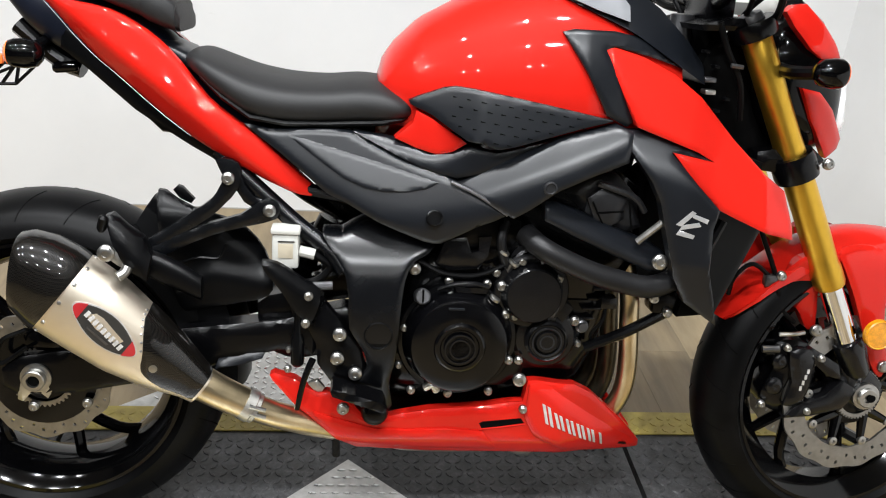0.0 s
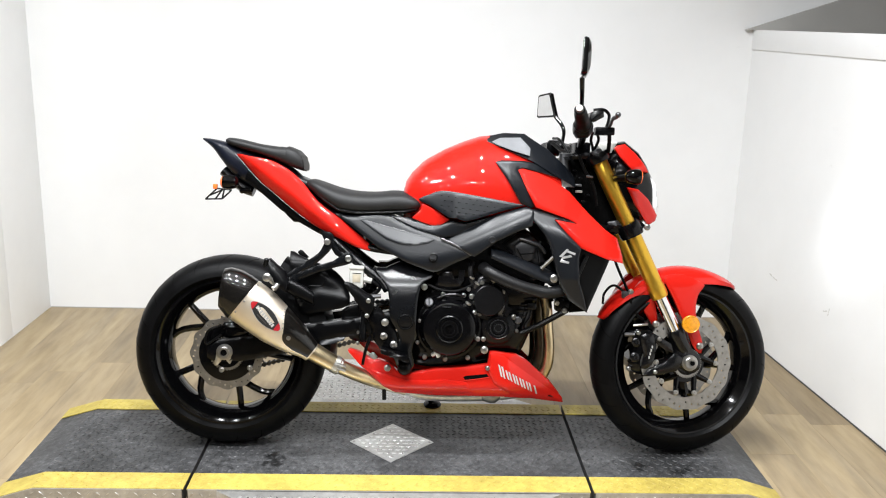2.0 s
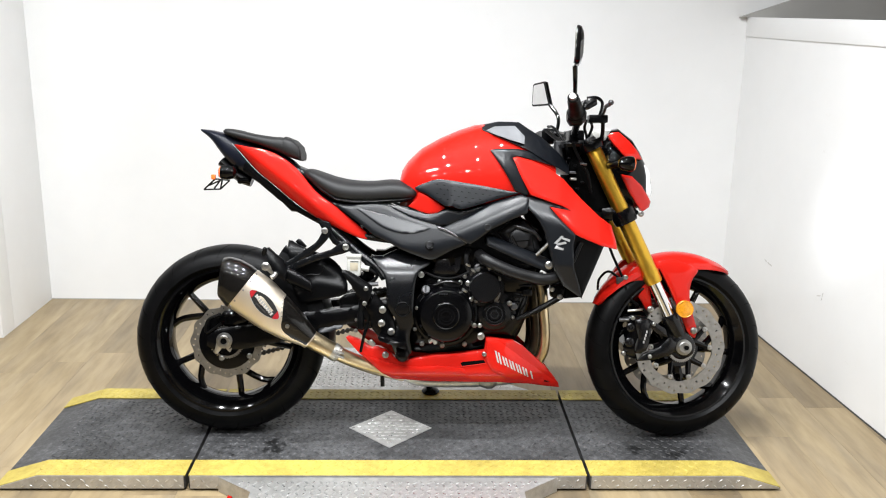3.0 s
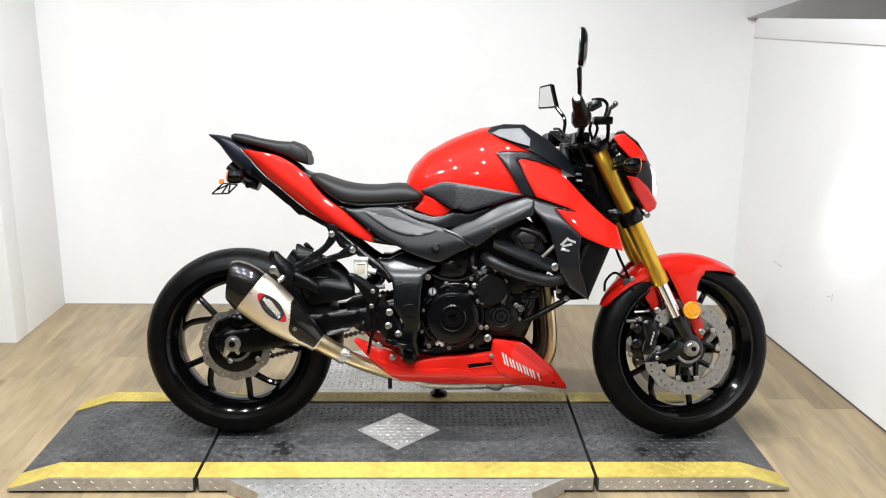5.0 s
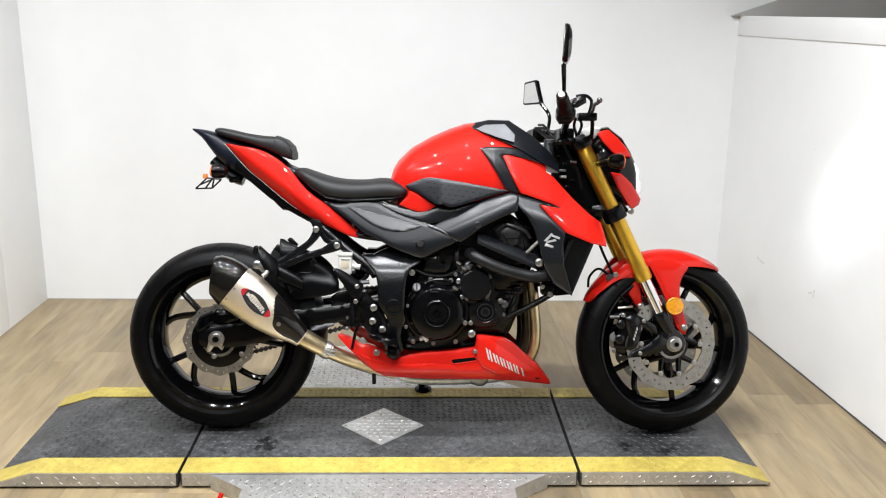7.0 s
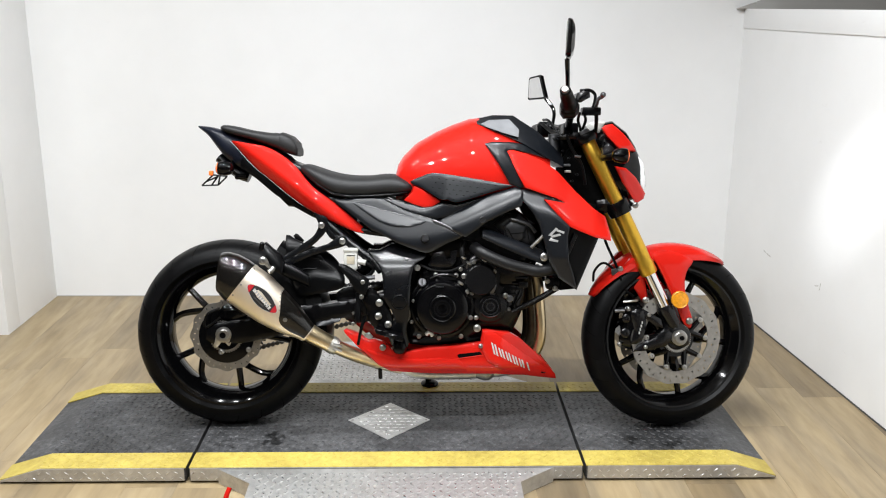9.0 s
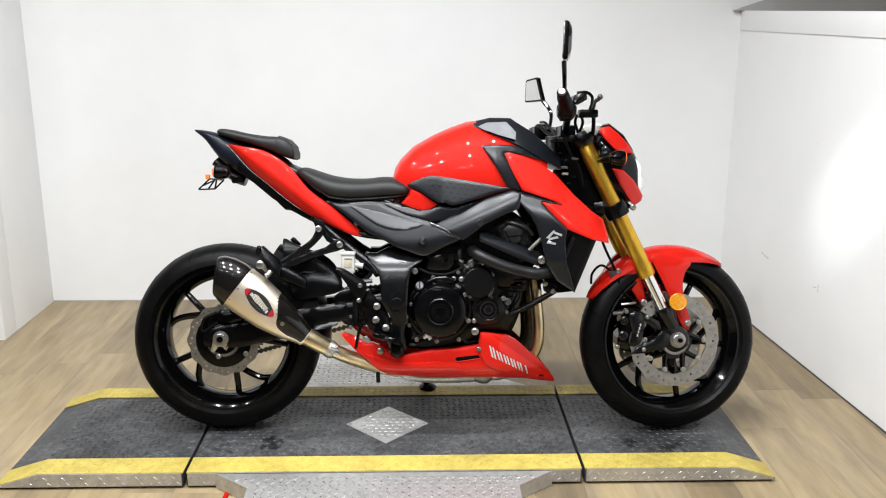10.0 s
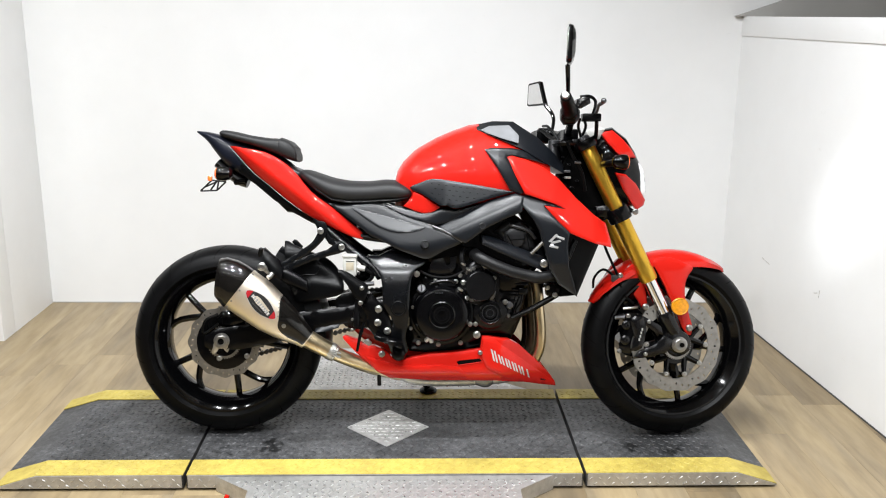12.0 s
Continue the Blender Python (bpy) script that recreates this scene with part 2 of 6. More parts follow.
def rings(bm, loops, closed_ends=True, loop_back=False):
    """Skins a row of point loops, all of one length."""
    vs = [[bm.verts.new(p) for p in loop] for loop in loops]
    n = len(vs[0])
    pairs = list(zip(vs, vs[1:])) + ([(vs[-1], vs[0])] if loop_back else [])
    for a, b in pairs:
        for i in range(n):
            j = (i + 1) % n
            bm.faces.new((a[i], a[j], b[j], b[i]))
    if closed_ends and not loop_back:
        bm.faces.new(vs[0][::-1])
        bm.faces.new(vs[-1])
    return bm


def basis(d):
    d = Vector(d).normalized()
    a = d.cross(Vector((0, 0, 1)))
    if a.length < 0.05:
        a = d.cross(Vector((0, 1, 0)))
    a.normalize()
    return d, a, d.cross(a)


def curve(points, per=6, closed=False):
    """A smooth row of points through the given ones."""
    pts = [Vector(p) for p in points]
    n, out = len(pts), []
    for i in range(n if closed else n - 1):
        a = pts[(i - 1) % n] if closed or i > 0 else pts[0] * 2 - pts[1]
        b, c = pts[i], pts[(i + 1) % n]
        d = pts[(i + 2) % n] if closed or i + 2 < n else pts[-1] * 2 - pts[-2]
        for k in range(per):
            t = k / per
            out.append(0.5 * (2 * b + (c - a) * t + (2 * a - 5 * b + 4 * c - d) * t * t + (3 * b - a - 3 * c + d) * t ** 3))
    return out if closed else out + [pts[-1]]


def add_tube(bm, points, r, n=12, per=6, r_end=None, flat=1.0):
    """A pipe along a smooth path; r may taper to r_end; flat squeezes it sideways."""
    path = curve(points, per) if len(points) > 2 else [Vector(p) for p in points]
    loops, up = [], None
    for i, p in enumerate(path):
        d = (path[min(i + 1, len(path) - 1)] - path[max(i - 1, 0)]).normalized()
        if up is None:
            up = basis(d)[1]
        up = (up - d * up.dot(d)).normalized()
        side = d.cross(up)
        rr = r if r_end is None else r + (r_end - r) * i / (len(path) - 1)
        loops.append([p + rr * (math.cos(a) * up * flat + math.sin(a) * side) for a in (2 * math.pi * k / n for k in range(n))])
    return rings(bm, loops)


def tube(points, r, n=12, per=6, r_end=None, flat=1.0):
    return add_tube(bmesh.new(), points, r, n, per, r_end, flat)


def add_lathe(bm, centre, axis, profile, n=32, closed=False):
    """Turns (radius, along) pairs round an axis."""
    d, a, b = basis(axis)
    c = Vector(centre)
    loops = [[c + d * h + max(r, 1e-5) * (math.cos(t) * a + math.sin(t) * b) for t in (2 * math.pi * k / n for k in range(n))] for r, h in profile]
    return rings(bm, loops, closed_ends=not closed, loop_back=closed)


def lathe(centre, axis, profile, n=32, closed=False):
    return add_lathe(bmesh.new(), centre, axis, profile, n, closed)


# ---- the room ----
BACK, LEFT, RIGHT, JOG = 1.455, -1.15, 2.18, 0.92
DOCK = 0.05


def slab(name, lo, hi, mat, label, bevel=0.0, category=""):
    return tagged(mesh_object(name, box(lo, hi, bevel), mat), label, category or "wall", kind="structure")


slab("wall_north", (LEFT - 0.12, BACK, -0.02), (4.2, BACK + 0.12, CEIL), WALL, "white painted plain wall behind the motorcycle")
slab("wall_west", (LEFT - 0.12, JOG + 0.12, -0.02), (LEFT, BACK, CEIL), WALL, "short white painted return wall beside the stand", 0.004)
slab("wall_west_front", (-3.2, JOG, -0.02), (LEFT, JOG + 0.12, CEIL), WALL, "white painted wall stepping forward from the recess", 0.004)
def turned(ob):
    """The partition stands a few degrees out of square, nearer to the stand at the back."""
    for v in ob.data.vertices:
        v.co.x -= 0.0616 * (v.co.y - 0.3)
    return ob


turned(slab("wall_east", (RIGHT, -4.5, -0.02), (RIGHT + 0.11, BACK, 1.29), WALL, "white painted half-height partition wall with scuffs"))
turned(slab("trim_east", (RIGHT - 0.006, -4.5, 1.29), (RIGHT + 0.13, BACK, 1.377), WALL, "white painted cap board along the partition top", 0.003, "trim"))
slab("wall_south", (-3.2, -4.6, -0.02), (4.2, -4.5, CEIL), DARKROOM, "plain dark wall closing the showroom")
slab("wall_far_west", (-3.3, -4.6, -0.02), (-3.2, JOG + 0.12, CEIL), DARKROOM, "plain dark side wall of the showroom")
slab("wall_far_east", (4.2, -4.6, -0.02), (4.3, BACK + 0.12, CEIL), GREYWALL, "grey painted wall of the next bay")
slab("ceiling", (-3.3, -4.6, CEIL), (4.3, BACK + 0.12, CEIL + 0.1), CEILING, "plain light grey ceiling", 0, "ceiling")


def sloping_soffit():
    """Grey underside panel that rises to the side above the partition."""
    bm = bmesh.new()
    x0, z0, x1, slope = RIGHT - 0.118, 1.377, 4.1, 0.34
    prof = [(x0, z0), (x1, z0), (x1, z0 + (x1 - x0) * slope)]
    a = [bm.verts.new((x, BACK - 0.03, z)) for x, z in prof]
    b = [bm.verts.new((x, BACK - 0.002, z)) for x, z in prof]
    bm.faces.new(a); bm.faces.new(b[::-1])
    for i in range(3):
        bm.faces.new((a[i], b[i], b[(i + 1) % 3], a[(i + 1) % 3]))
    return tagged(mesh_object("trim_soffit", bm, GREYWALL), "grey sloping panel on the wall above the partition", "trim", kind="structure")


sloping_soffit()

# dark lines where the walls meet the floor, and a few scuffs on the partition
turned(slab("trim_joint_east", (RIGHT - 0.0035, -4.5, -0.001), (RIGHT - 0.0005, BACK, 0.0055), DARKROOM, "thin dark joint along the partition base", 0.001, "trim"))
slab("trim_joint_north", (LEFT + 0.001, BACK - 0.0032, -0.001), (RIGHT - 0.076, BACK - 0.0004, 0.004), GREYWALL, "thin grey joint along the wall base", 0.001, "trim")


def scuff(y, z, dy, dz, wide):
    """A short rubbed streak on the partition, thick in the middle."""
    bm = bmesh.new()
    a, d = Vector((RIGHT - 0.0004, y, z)), Vector((0, dy, dz))
    n = Vector((0, -dz, dy)).normalized()
    for k, (lo, hi) in enumerate(((0.0, 0.45), (0.4, 0.8), (0.7, 1.0))):
        off = n * wide * (0.5 - 0.4 * k)
        loop = [a + off + d * lo, a + off + d * (lo * 0.6 + hi * 0.4) + n * wide * 0.5, a + off + d * hi, a + off + d * (lo * 0.5 + hi * 0.5) - n * wide * 0.4]
        front = [bm.verts.new(p - Vector((0.0004, 0, 0))) for p in loop]
        back = [bm.verts.new(p + Vector((0.0008, 0, 0))) for p in loop]
        bm.faces.new(front); bm.faces.new(back[::-1])
        for i in range(4):
            bm.faces.new((front[i], back[i], back[(i + 1) % 4], front[(i + 1) % 4]))
    return turned(part("scuff", bm, SCUFF, bpy.data.objects["wall_east"]))


for mark in ((1.03, 0.355, -0.08, -0.02, 0.008), (0.56, 0.337, -0.03, 0.002, 0.006), (0.525, 0.325, -0.012, 0.032, 0.006)):
    scuff(*mark)

# floor: a base sheet, with planks that run away from the viewer
floor = slab("floor", (-3.2, -4.5, -0.06), (4.2, BACK, -0.012), WOOD, "light brown wood-look plank floor", 0, "floor")
PW, PL = 0.152, 0.95


def plank_mesh(length):
    bm = box((-PW / 2 + 0.0002, 0, -0.012), (PW / 2 - 0.0002, length - 0.0004, 0.0), 0.0004)
    bmesh.ops.recalc_face_normals(bm, faces=bm.faces)
    me = bpy.data.meshes.new("plank")
    bm.to_mesh(me); bm.free()
    me.materials.append(WOOD)
    return me


def lay_planks():
    rng = random.Random(4)
    full = plank_mesh(PL)
    cols = int((RIGHT + 1.6) / PW) + 1
    for c in range(-3, cols):
        x = RIGHT - PW * (c + 0.5)
        y = -1.5 - rng.random() * PL
        while y < BACK:
            if x > LEFT or y < JOG:
                lim = BACK if x > LEFT else JOG
                me = full if y + PL <= lim else plank_mesh(lim - y)
                ob = new("plank", me)
                ob.parent = floor
                ob.location = (x, y, 0)
            y += PL


lay_planks()


# ---- the loading stand ----
def treads(bm, x0, x1, y0, y1, z, pitch, length, width, height, keep=None, turn=45, jitter=0.0):
    """Raised lozenges of tread plate, every other one turned across."""
    rng = random.Random(7)
    ny, nx = int((y1 - y0) / pitch), int((x1 - x0) / pitch)
    for j in range(ny):
        for i in range(nx):
            x, y = x0 + (i + 0.5) * pitch, y0 + (j + 0.5) * pitch
            if turn == 0:                          # slanted sheet: only the marks that catch the light are modelled, in staggered rows
                x += pitch * 0.5 * (j % 2)
            if keep and not keep(x, y):
                continue
            a = radians(turn if (i + j) % 2 else -turn)
            dx, dy = Vector((math.cos(a), math.sin(a))), Vector((-math.sin(a), math.cos(a)))
            h = height * (1 - jitter * rng.random())
            zz = z(x, y) if callable(z) else z
            base = [(x + dx.x * u * length / 2 + dy.x * v * width / 2, y + dx.y * u * length / 2 + dy.y * v * width / 2) for u, v in ((1, 0), (0.3, 1), (-0.3, 1), (-1, 0), (-0.3, -1), (0.3, -1))]
            lo = [bm.verts.new((px, py, zz - 0.0005)) for px, py in base]
            hi = [bm.verts.new((x + (px - x) * 0.62, y + (py - y) * 0.62, zz + h)) for px, py in base]
            for k in range(6):
                bm.faces.new((lo[k], lo[(k + 1) % 6], hi[(k + 1) % 6], hi[k]))
            bm.faces.new(hi)
    return bm


def prism(outline, z0, z1, bevel=0.0):
    """An upright block over a plan outline; z1 may be a function of x, y."""
    bm = bmesh.new()
    top = [bm.verts.new((x, y, z1(x, y) if callable(z1) else z1)) for x, y in outline]
    low = [bm.verts.new((x, y, z0)) for x, y in outline]
    bm.faces.new(top); bm.faces.new(low[::-1])
    n = len(outline)
    for i in range(n):
        bm.faces.new((top[i], low[i], low[(i + 1) % n], top[(i + 1) % n]))
    if bevel:
        bmesh.ops.bevel(bm, geom=list(bm.edges), offset=bevel, segments=2, affect="EDGES", profile=0.6)
    return bm


F0, F1 = -0.335, 0.285            # front and back edge of the stand
S0, S1 = -0.072, 1.116            # seams between its three plates
E0, E1 = -0.505, 1.578            # where the end ramps begin to fall
R0, R1 = -0.63, 1.70              # where they meet the floor
BAND = 0.093


def ramp_z(x):
    if x < E0:
        return max(0.0125, DOCK * (x - R0) / (E0 - R0))
    if x > E1:
        return max(0.0125, DOCK * (R1 - x) / (R1 - E1))
    return DOCK


def dock_section(x0, x1, breaks, thing, y0, y1, mat, lift, name, label="", z0=0.0):
    """One plate of the deck between two x, bending down where its ramp begins."""
    xs = [x0] + [b for b in breaks if x0 < b < x1] + [x1]
    bm = bmesh.new()
    loops = []
    for x in xs:
        t = ramp_z(x) + lift
        loops.append([(x, y0, z0 if z0 is not None else t - 0.003), (x, y1, z0 if z0 is not None else t - 0.003), (x, y1, t), (x, y0, t)])
    rings(bm, loops)
    return part(name, bm, mat, thing, label, 20)


def stand_plate(x0, x1, label):
    thing = new("stand_plate")
    tagged(thing, label, "motorcycle stand", "plates of the stand")
    br = (E0, E1)
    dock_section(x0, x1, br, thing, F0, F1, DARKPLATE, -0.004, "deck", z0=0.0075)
    for ya in (F0 + 0.05, F1 - 0.07):
        part("runner", box((x0 + 0.12, ya, 0.0), (x1 - 0.12, ya + 0.02, 0.009)), DARKROOM, thing)
    dock_section(x0, x1, br, thing, F0, F0 + BAND, YELLOW, 0.0, "yellow_edge", "worn yellow painted edge strip", None)
    dock_section(x0, x1, br, thing, F1 - BAND * 0.85, F1, YELLOW, 0.0, "yellow_edge", "worn yellow painted edge strip", None)
    bm = bmesh.new()
    xs = [x0 + 0.004] + [b for b in br if x0 < b < x1] + [x1 - 0.004]
    rings(bm, [[(x, F0 - 0.004, 0.0085), (x, F0 - 0.0005, 0.0085), (x, F0 - 0.0005, ramp_z(x) - 0.001), (x, F0 - 0.004, ramp_z(x) - 0.001)] for x in xs])
    part("skirt", bm, SILVERPLATE, thing, "aluminium tread plate skirt", 20)
    bm = treads(bmesh.new(), x0 + 0.006, x1 - 0.006, F0 + BAND, F1 - BAND * 0.85, lambda x, y: ramp_z(x) - 0.004, 0.0215, 0.0235, 0.0078, 0.0022,
                keep=lambda x, y: R0 + 0.02 < x < R1 - 0.02 and (abs(x - 0.518) + abs(y + 0.018) > 0.15), jitter=0.5)
    tagged(part("tread", bm, DARKPLATE, thing, "", 20), kind="stuff")
    for y0, y1 in ((F0 + 0.004, F0 + BAND), (F1 - BAND * 0.85, F1 - 0.004)):
        bm = treads(bmesh.new(), x0 + 0.006, x1 - 0.006, y0, y1, lambda x, y: ramp_z(x), 0.0215, 0.021, 0.0068, 0.0016, keep=lambda x, y: R0 + 0.03 < x < R1 - 0.03, jitter=0.5)
        tagged(part("tread", bm, YELLOW, thing, "", 20), kind="stuff")
    bm = bmesh.new()                                # slanted raised marks along the skirt
    count = int((x1 - x0) / 0.0135)
    for k in range(count):
        x = x0 + 0.014 + k * 0.0135
        z = 0.0165 if k % 2 else 0.034
        if z < ramp_z(x) - 0.010 and not (0.04 < x < 1.0) and x < x1 - 0.012:
            a = radians(-40 if (k // 2) % 2 else 40)
            d, w = Vector((math.cos(a), 0, math.sin(a))) * 0.0085, Vector((-math.sin(a), 0, math.cos(a))) * 0.0022
            c = Vector((x, F0 - 0.0038, z))
            lo = [bm.verts.new(c + q) for q in (d, w, -d, -w)]
            hi = [bm.verts.new(c + q * 0.7 + Vector((0, -0.002, 0))) for q in (d, w, -d, -w)]
            for m in range(4):
                bm.faces.new((lo[m], lo[(m + 1) % 4], hi[(m + 1) % 4], hi[m]))
            bm.faces.new(hi)
    if bm.verts:
        tagged(part("tread", bm, SHINYTREAD, thing), kind="stuff")
    else:
        bm.free()
    return thing


stand_plate(R0, S0 - 0.005, "dark tread-plate ramp with yellow edges under the rear wheel")
stand_plate(S0 + 0.005, S1 - 0.005, "dark tread-plate deck with yellow edges under the engine")
stand_plate(S1 + 0.005, R1, "dark tread-plate ramp with yellow edges under the front wheel")

diamond = tagged(new("diamond_plate"), "bright aluminium diamond-shaped tread plate riveted to the deck", "plate")
D0, DC = 0.136, (0.518, -0.018)
part("sheet", prism([(DC[0] - D0, DC[1]), (DC[0], DC[1] - D0 * 1.02), (DC[0] + D0, DC[1]), (DC[0], DC[1] + D0 * 0.98)], DOCK - 0.0045, DOCK - 0.002), SILVERPLATE, diamond)
tagged(part("tread", treads(bmesh.new(), DC[0] - D0, DC[0] + D0, DC[1] - D0, DC[1] + D0, DOCK - 0.002, 0.0225, 0.022, 0.0065, 0.002,
       keep=lambda x, y: abs(x - DC[0]) + abs(y - DC[1]) < D0 * 0.9, turn=0), SHINYTREAD, diamond), kind="stuff")
for sx in (-1, 1):
    part("rivet", lathe((DC[0] + sx * (D0 - 0.014), DC[1], DOCK - 0.002), (0, 0, 1), [(0.0045, 0), (0.004, 0.0015), (0.001, 0.002)], 12), STEEL, diamond)


def step_plate(front, label):
    """A flat aluminium apron with cut corners beside the deck."""
    s = -1 if front else 1
    y = F0 - 0.008 if front else F1 + 0.006
    x0, x1, depth, cut = 0.02, 1.022, 0.42, 0.11
    thing = tagged(new("step_plate"), label, "plate", "step plates")
    out = [(x0, y), (x1, y), (x1 + cut * 0.0, y), (x1 - cut, y + s * cut * 0.75), (x1 - cut, y + s * depth), (x0 + cut, y + s * depth), (x0 + cut, y + s * cut * 0.75)]
    out = [out[0], out[1]] + out[3:]
    top = DOCK - 0.002 if front else DOCK - 0.004
    part("sheet", prism(out, 0.001, top, 0.0012), SILVERPLATE, thing, "", 20)
    bm = treads(bmesh.new(), x0, x1, min(y, y + s * depth), max(y, y + s * depth), top, 0.021, 0.022, 0.006, 0.0018,
                keep=lambda px, py: x0 + 0.02 + min(cut, abs(py - y) * 1.34) < px < x1 - 0.02 - min(cut, abs(py - y) * 1.34) and abs(py - y) > 0.012)
    tagged(part("tread", bm, SHINYTREAD, thing), kind="stuff")
    return thing


step_plate(True, "bright aluminium tread-plate step in front of the deck")
step_plate(False, "grey aluminium tread-plate step behind the deck")

pin = tagged(new("release_pin"), "red plastic release pin beside the aluminium step", "pin")
part("grip", tube([(0.063, -0.453, 0.0), (0.066, -0.450, 0.02), (0.073, -0.442, 0.038), (0.075, -0.439, 0.043)], 0.0078, 12, r_end=0.0068), RED, pin)
part("collar", lathe((0.063, -0.453, 0.0005), (0, 0, 1), [(0.011, 0), (0.011, 0.003), (0.008, 0.004)], 16), REDLENS, pin)

# ---- the motorcycle: x forward, -y to its right side, z up from the tyres' contact line ----
bike = new("motorcycle")
bike.matrix_world = pose(0, 0, DOCK - 0.001, -10, 0, 0)
tagged(bike, "red and black naked sport motorcycle leaning on its side stand", "motorcycle")
RA, FA = Vector((0.003, -0.015, 0.297)), Vector((1.44, -0.04, 0.2831))
RR, FR = 0.302, 0.295


def P3(x, s, h):
    return Vector((x, -s, h))


def tyre(name, c, radius, half, rim, parent):
    prof = []
    n = 26
    for k in range(n + 1):                       # crown from bead to bead
        a = math.pi * k / n
        prof.append((rim + (radius - rim) * max(0.0, math.sin(a)) ** 0.72, -half * math.cos(a) * (1.0 if 0 < k < n else 0.72)))
    prof += [(rim - 0.008, half * 0.6), (rim - 0.008, -half * 0.6)]
    return part(name, lathe(c, (0, 1, 0), prof, 96, True), RUBBER, parent, "black rubber tyre", 40)


def grooves(c, radius, half, rim, count, parent):
    """Slanting tread grooves, as dark inlaid strips."""
    bm = bmesh.new()
    for k in range(count):
        for side in (1, -1):
            base = 2 * math.pi * (k + (0.5 if side < 0 else 0)) / count
            path = []
            for j in range(6):
                t = j / 5
                a = math.pi * (0.5 + side * (0.06 + 0.30 * t))
                r = rim + (radius - rim) * math.sin(a) ** 0.72 - 0.0007
                th = base + 0.17 * t - 0.05 * t * t
                path.append(c + Vector((r * math.cos(th), -half * math.cos(a), r * math.sin(th))))
            add_tube(bm, path, 0.0016, 5, 1, r_end=0.0012)
    return tagged(part("tread_groove", bm, HOLE, parent), kind="stuff")


def wheel(name, c, radius, half, phase, label):
    rim = 0.2235
    bm = bmesh.new()
    w = half * 0.86
    prof = [(rim, -w), (rim + 0.006, -w), (rim + 0.006, -w + 0.006), (rim - 0.008, -w + 0.012), (rim - 0.02, -w * 0.4), (rim - 0.022, 0), (rim - 0.02, w * 0.4), (rim - 0.008, w - 0.012), (rim + 0.006, w - 0.006), (rim + 0.006, w), (rim, w), (rim - 0.016, w - 0.014), (rim - 0.032, w * 0.4), (rim - 0.034, 0), (rim - 0.032, -w * 0.4), (rim - 0.016, -w + 0.014)]
    add_lathe(bm, c, (0, 1, 0), prof, 80, True)
    hub = part(name, bm, GLOSSBLACK, bike, label)
    part("hub", lathe(c, (0, 1, 0), [(0.03, -0.07), (0.05, -0.065), (0.05, -0.03), (0.034, -0.02), (0.034, 0.02), (0.05, 0.03), (0.05, 0.065), (0.03, 0.07)], 32), GLOSSBLACK, hub)
    tread = tyre("tyre", c, radius, half, rim, hub)
    grooves(c, radius, half, rim, 22, hub)
    for k in range(5):
        a0 = radians(phase + 72 * k)
        sp = bmesh.new()
        pt = lambda r, a, y: c + Vector((r * math.cos(a), y, r * math.sin(a)))
        fork = 0.112
        add_tube(sp, [pt(0.04, a0, 0), pt(fork, a0, 0)], 0.017, 8, r_end=0.016)
        for d in (-2, 35):
            add_tube(sp, [pt(fork - 0.012, a0, 0), pt((fork + rim) / 2, a0 + radians(d * 0.68), 0), pt(rim - 0.024, a0 + radians(d), 0)], 0.0112, 8, 3, r_end=0.0095)
        part("spoke", sp, GLOSSBLACK, hub)
    return hub


rear_wheel = wheel("rear_wheel", RA, RR, 0.088, 280, "gloss black cast rear wheel")
front_wheel = wheel("front_wheel", FA, FR, 0.059, 210, "gloss black cast front wheel")
STEER = Matrix.Translation(FA) @ Matrix.Rotation(radians(8), 4, Vector((-0.443, 0, 0.896))) @ Matrix.Translation(-FA)
front_wheel.matrix_basis = STEER                 # the bars are turned a little to the left


# ---- body surfaces, as half-widths over (x, h) ----
def interp(x, rows):
    if x <= rows[0][0]:
        return rows[0][1]
    for (a, u), (b, v) in zip(rows, rows[1:]):
        if x <= b:
            return u + (v - u) * (x - a) / (b - a)
    return rows[-1][1]


TANK_TOP = [(0.54, 0.80), (0.547, 0.839), (0.566, 0.87), (0.608, 0.912), (0.673, 0.949), (0.728, 0.973), (0.78, 0.991), (0.82, 0.996), (0.87, 0.998), (0.922, 0.991), (0.987, 0.949), (1.06, 0.88)]
TANK_W = [(0.54, 0.06), (0.56, 0.1), (0.6, 0.125), (0.68, 0.148), (0.78, 0.164), (0.86, 0.168), (0.95, 0.16), (1.06, 0.12)]


def tank_s(x, h):
    top, w = interp(x, TANK_TOP), interp(x, TANK_W)
    u = min(1.0, max(0.0, (h - 0.8) / max(0.01, top - 0.8)))
    return w * math.sqrt(max(0.0, 1 - u ** 2.1))


def bend(v, w):
    """A soft corner: 0 below, v above, rounded over the width w."""
    k = v / w
    return w * (k + math.log1p(math.exp(-k))) if k > 0 else w * math.log1p(math.exp(k))


def cover_s(x, h):
    """Nearly flat, leaning up to the light, and turned under along its lower edge."""
    under = 0.604 + 0.25 * max(0, x - 0.62) - 0.5 * min(0, x - 0.55)
    return 0.156 + 0.09 * min(max(x - 0.35, 0), 0.4) - 0.30 * (h - 0.62) - 0.5 * bend(under - h, 0.01)


def knee_s(x, h):
    return min(0.178, 0.132 + 0.35 * (x - 0.57)) - 0.06 * max(0, 0.79 - h) - 0.24 * (h - 0.772)


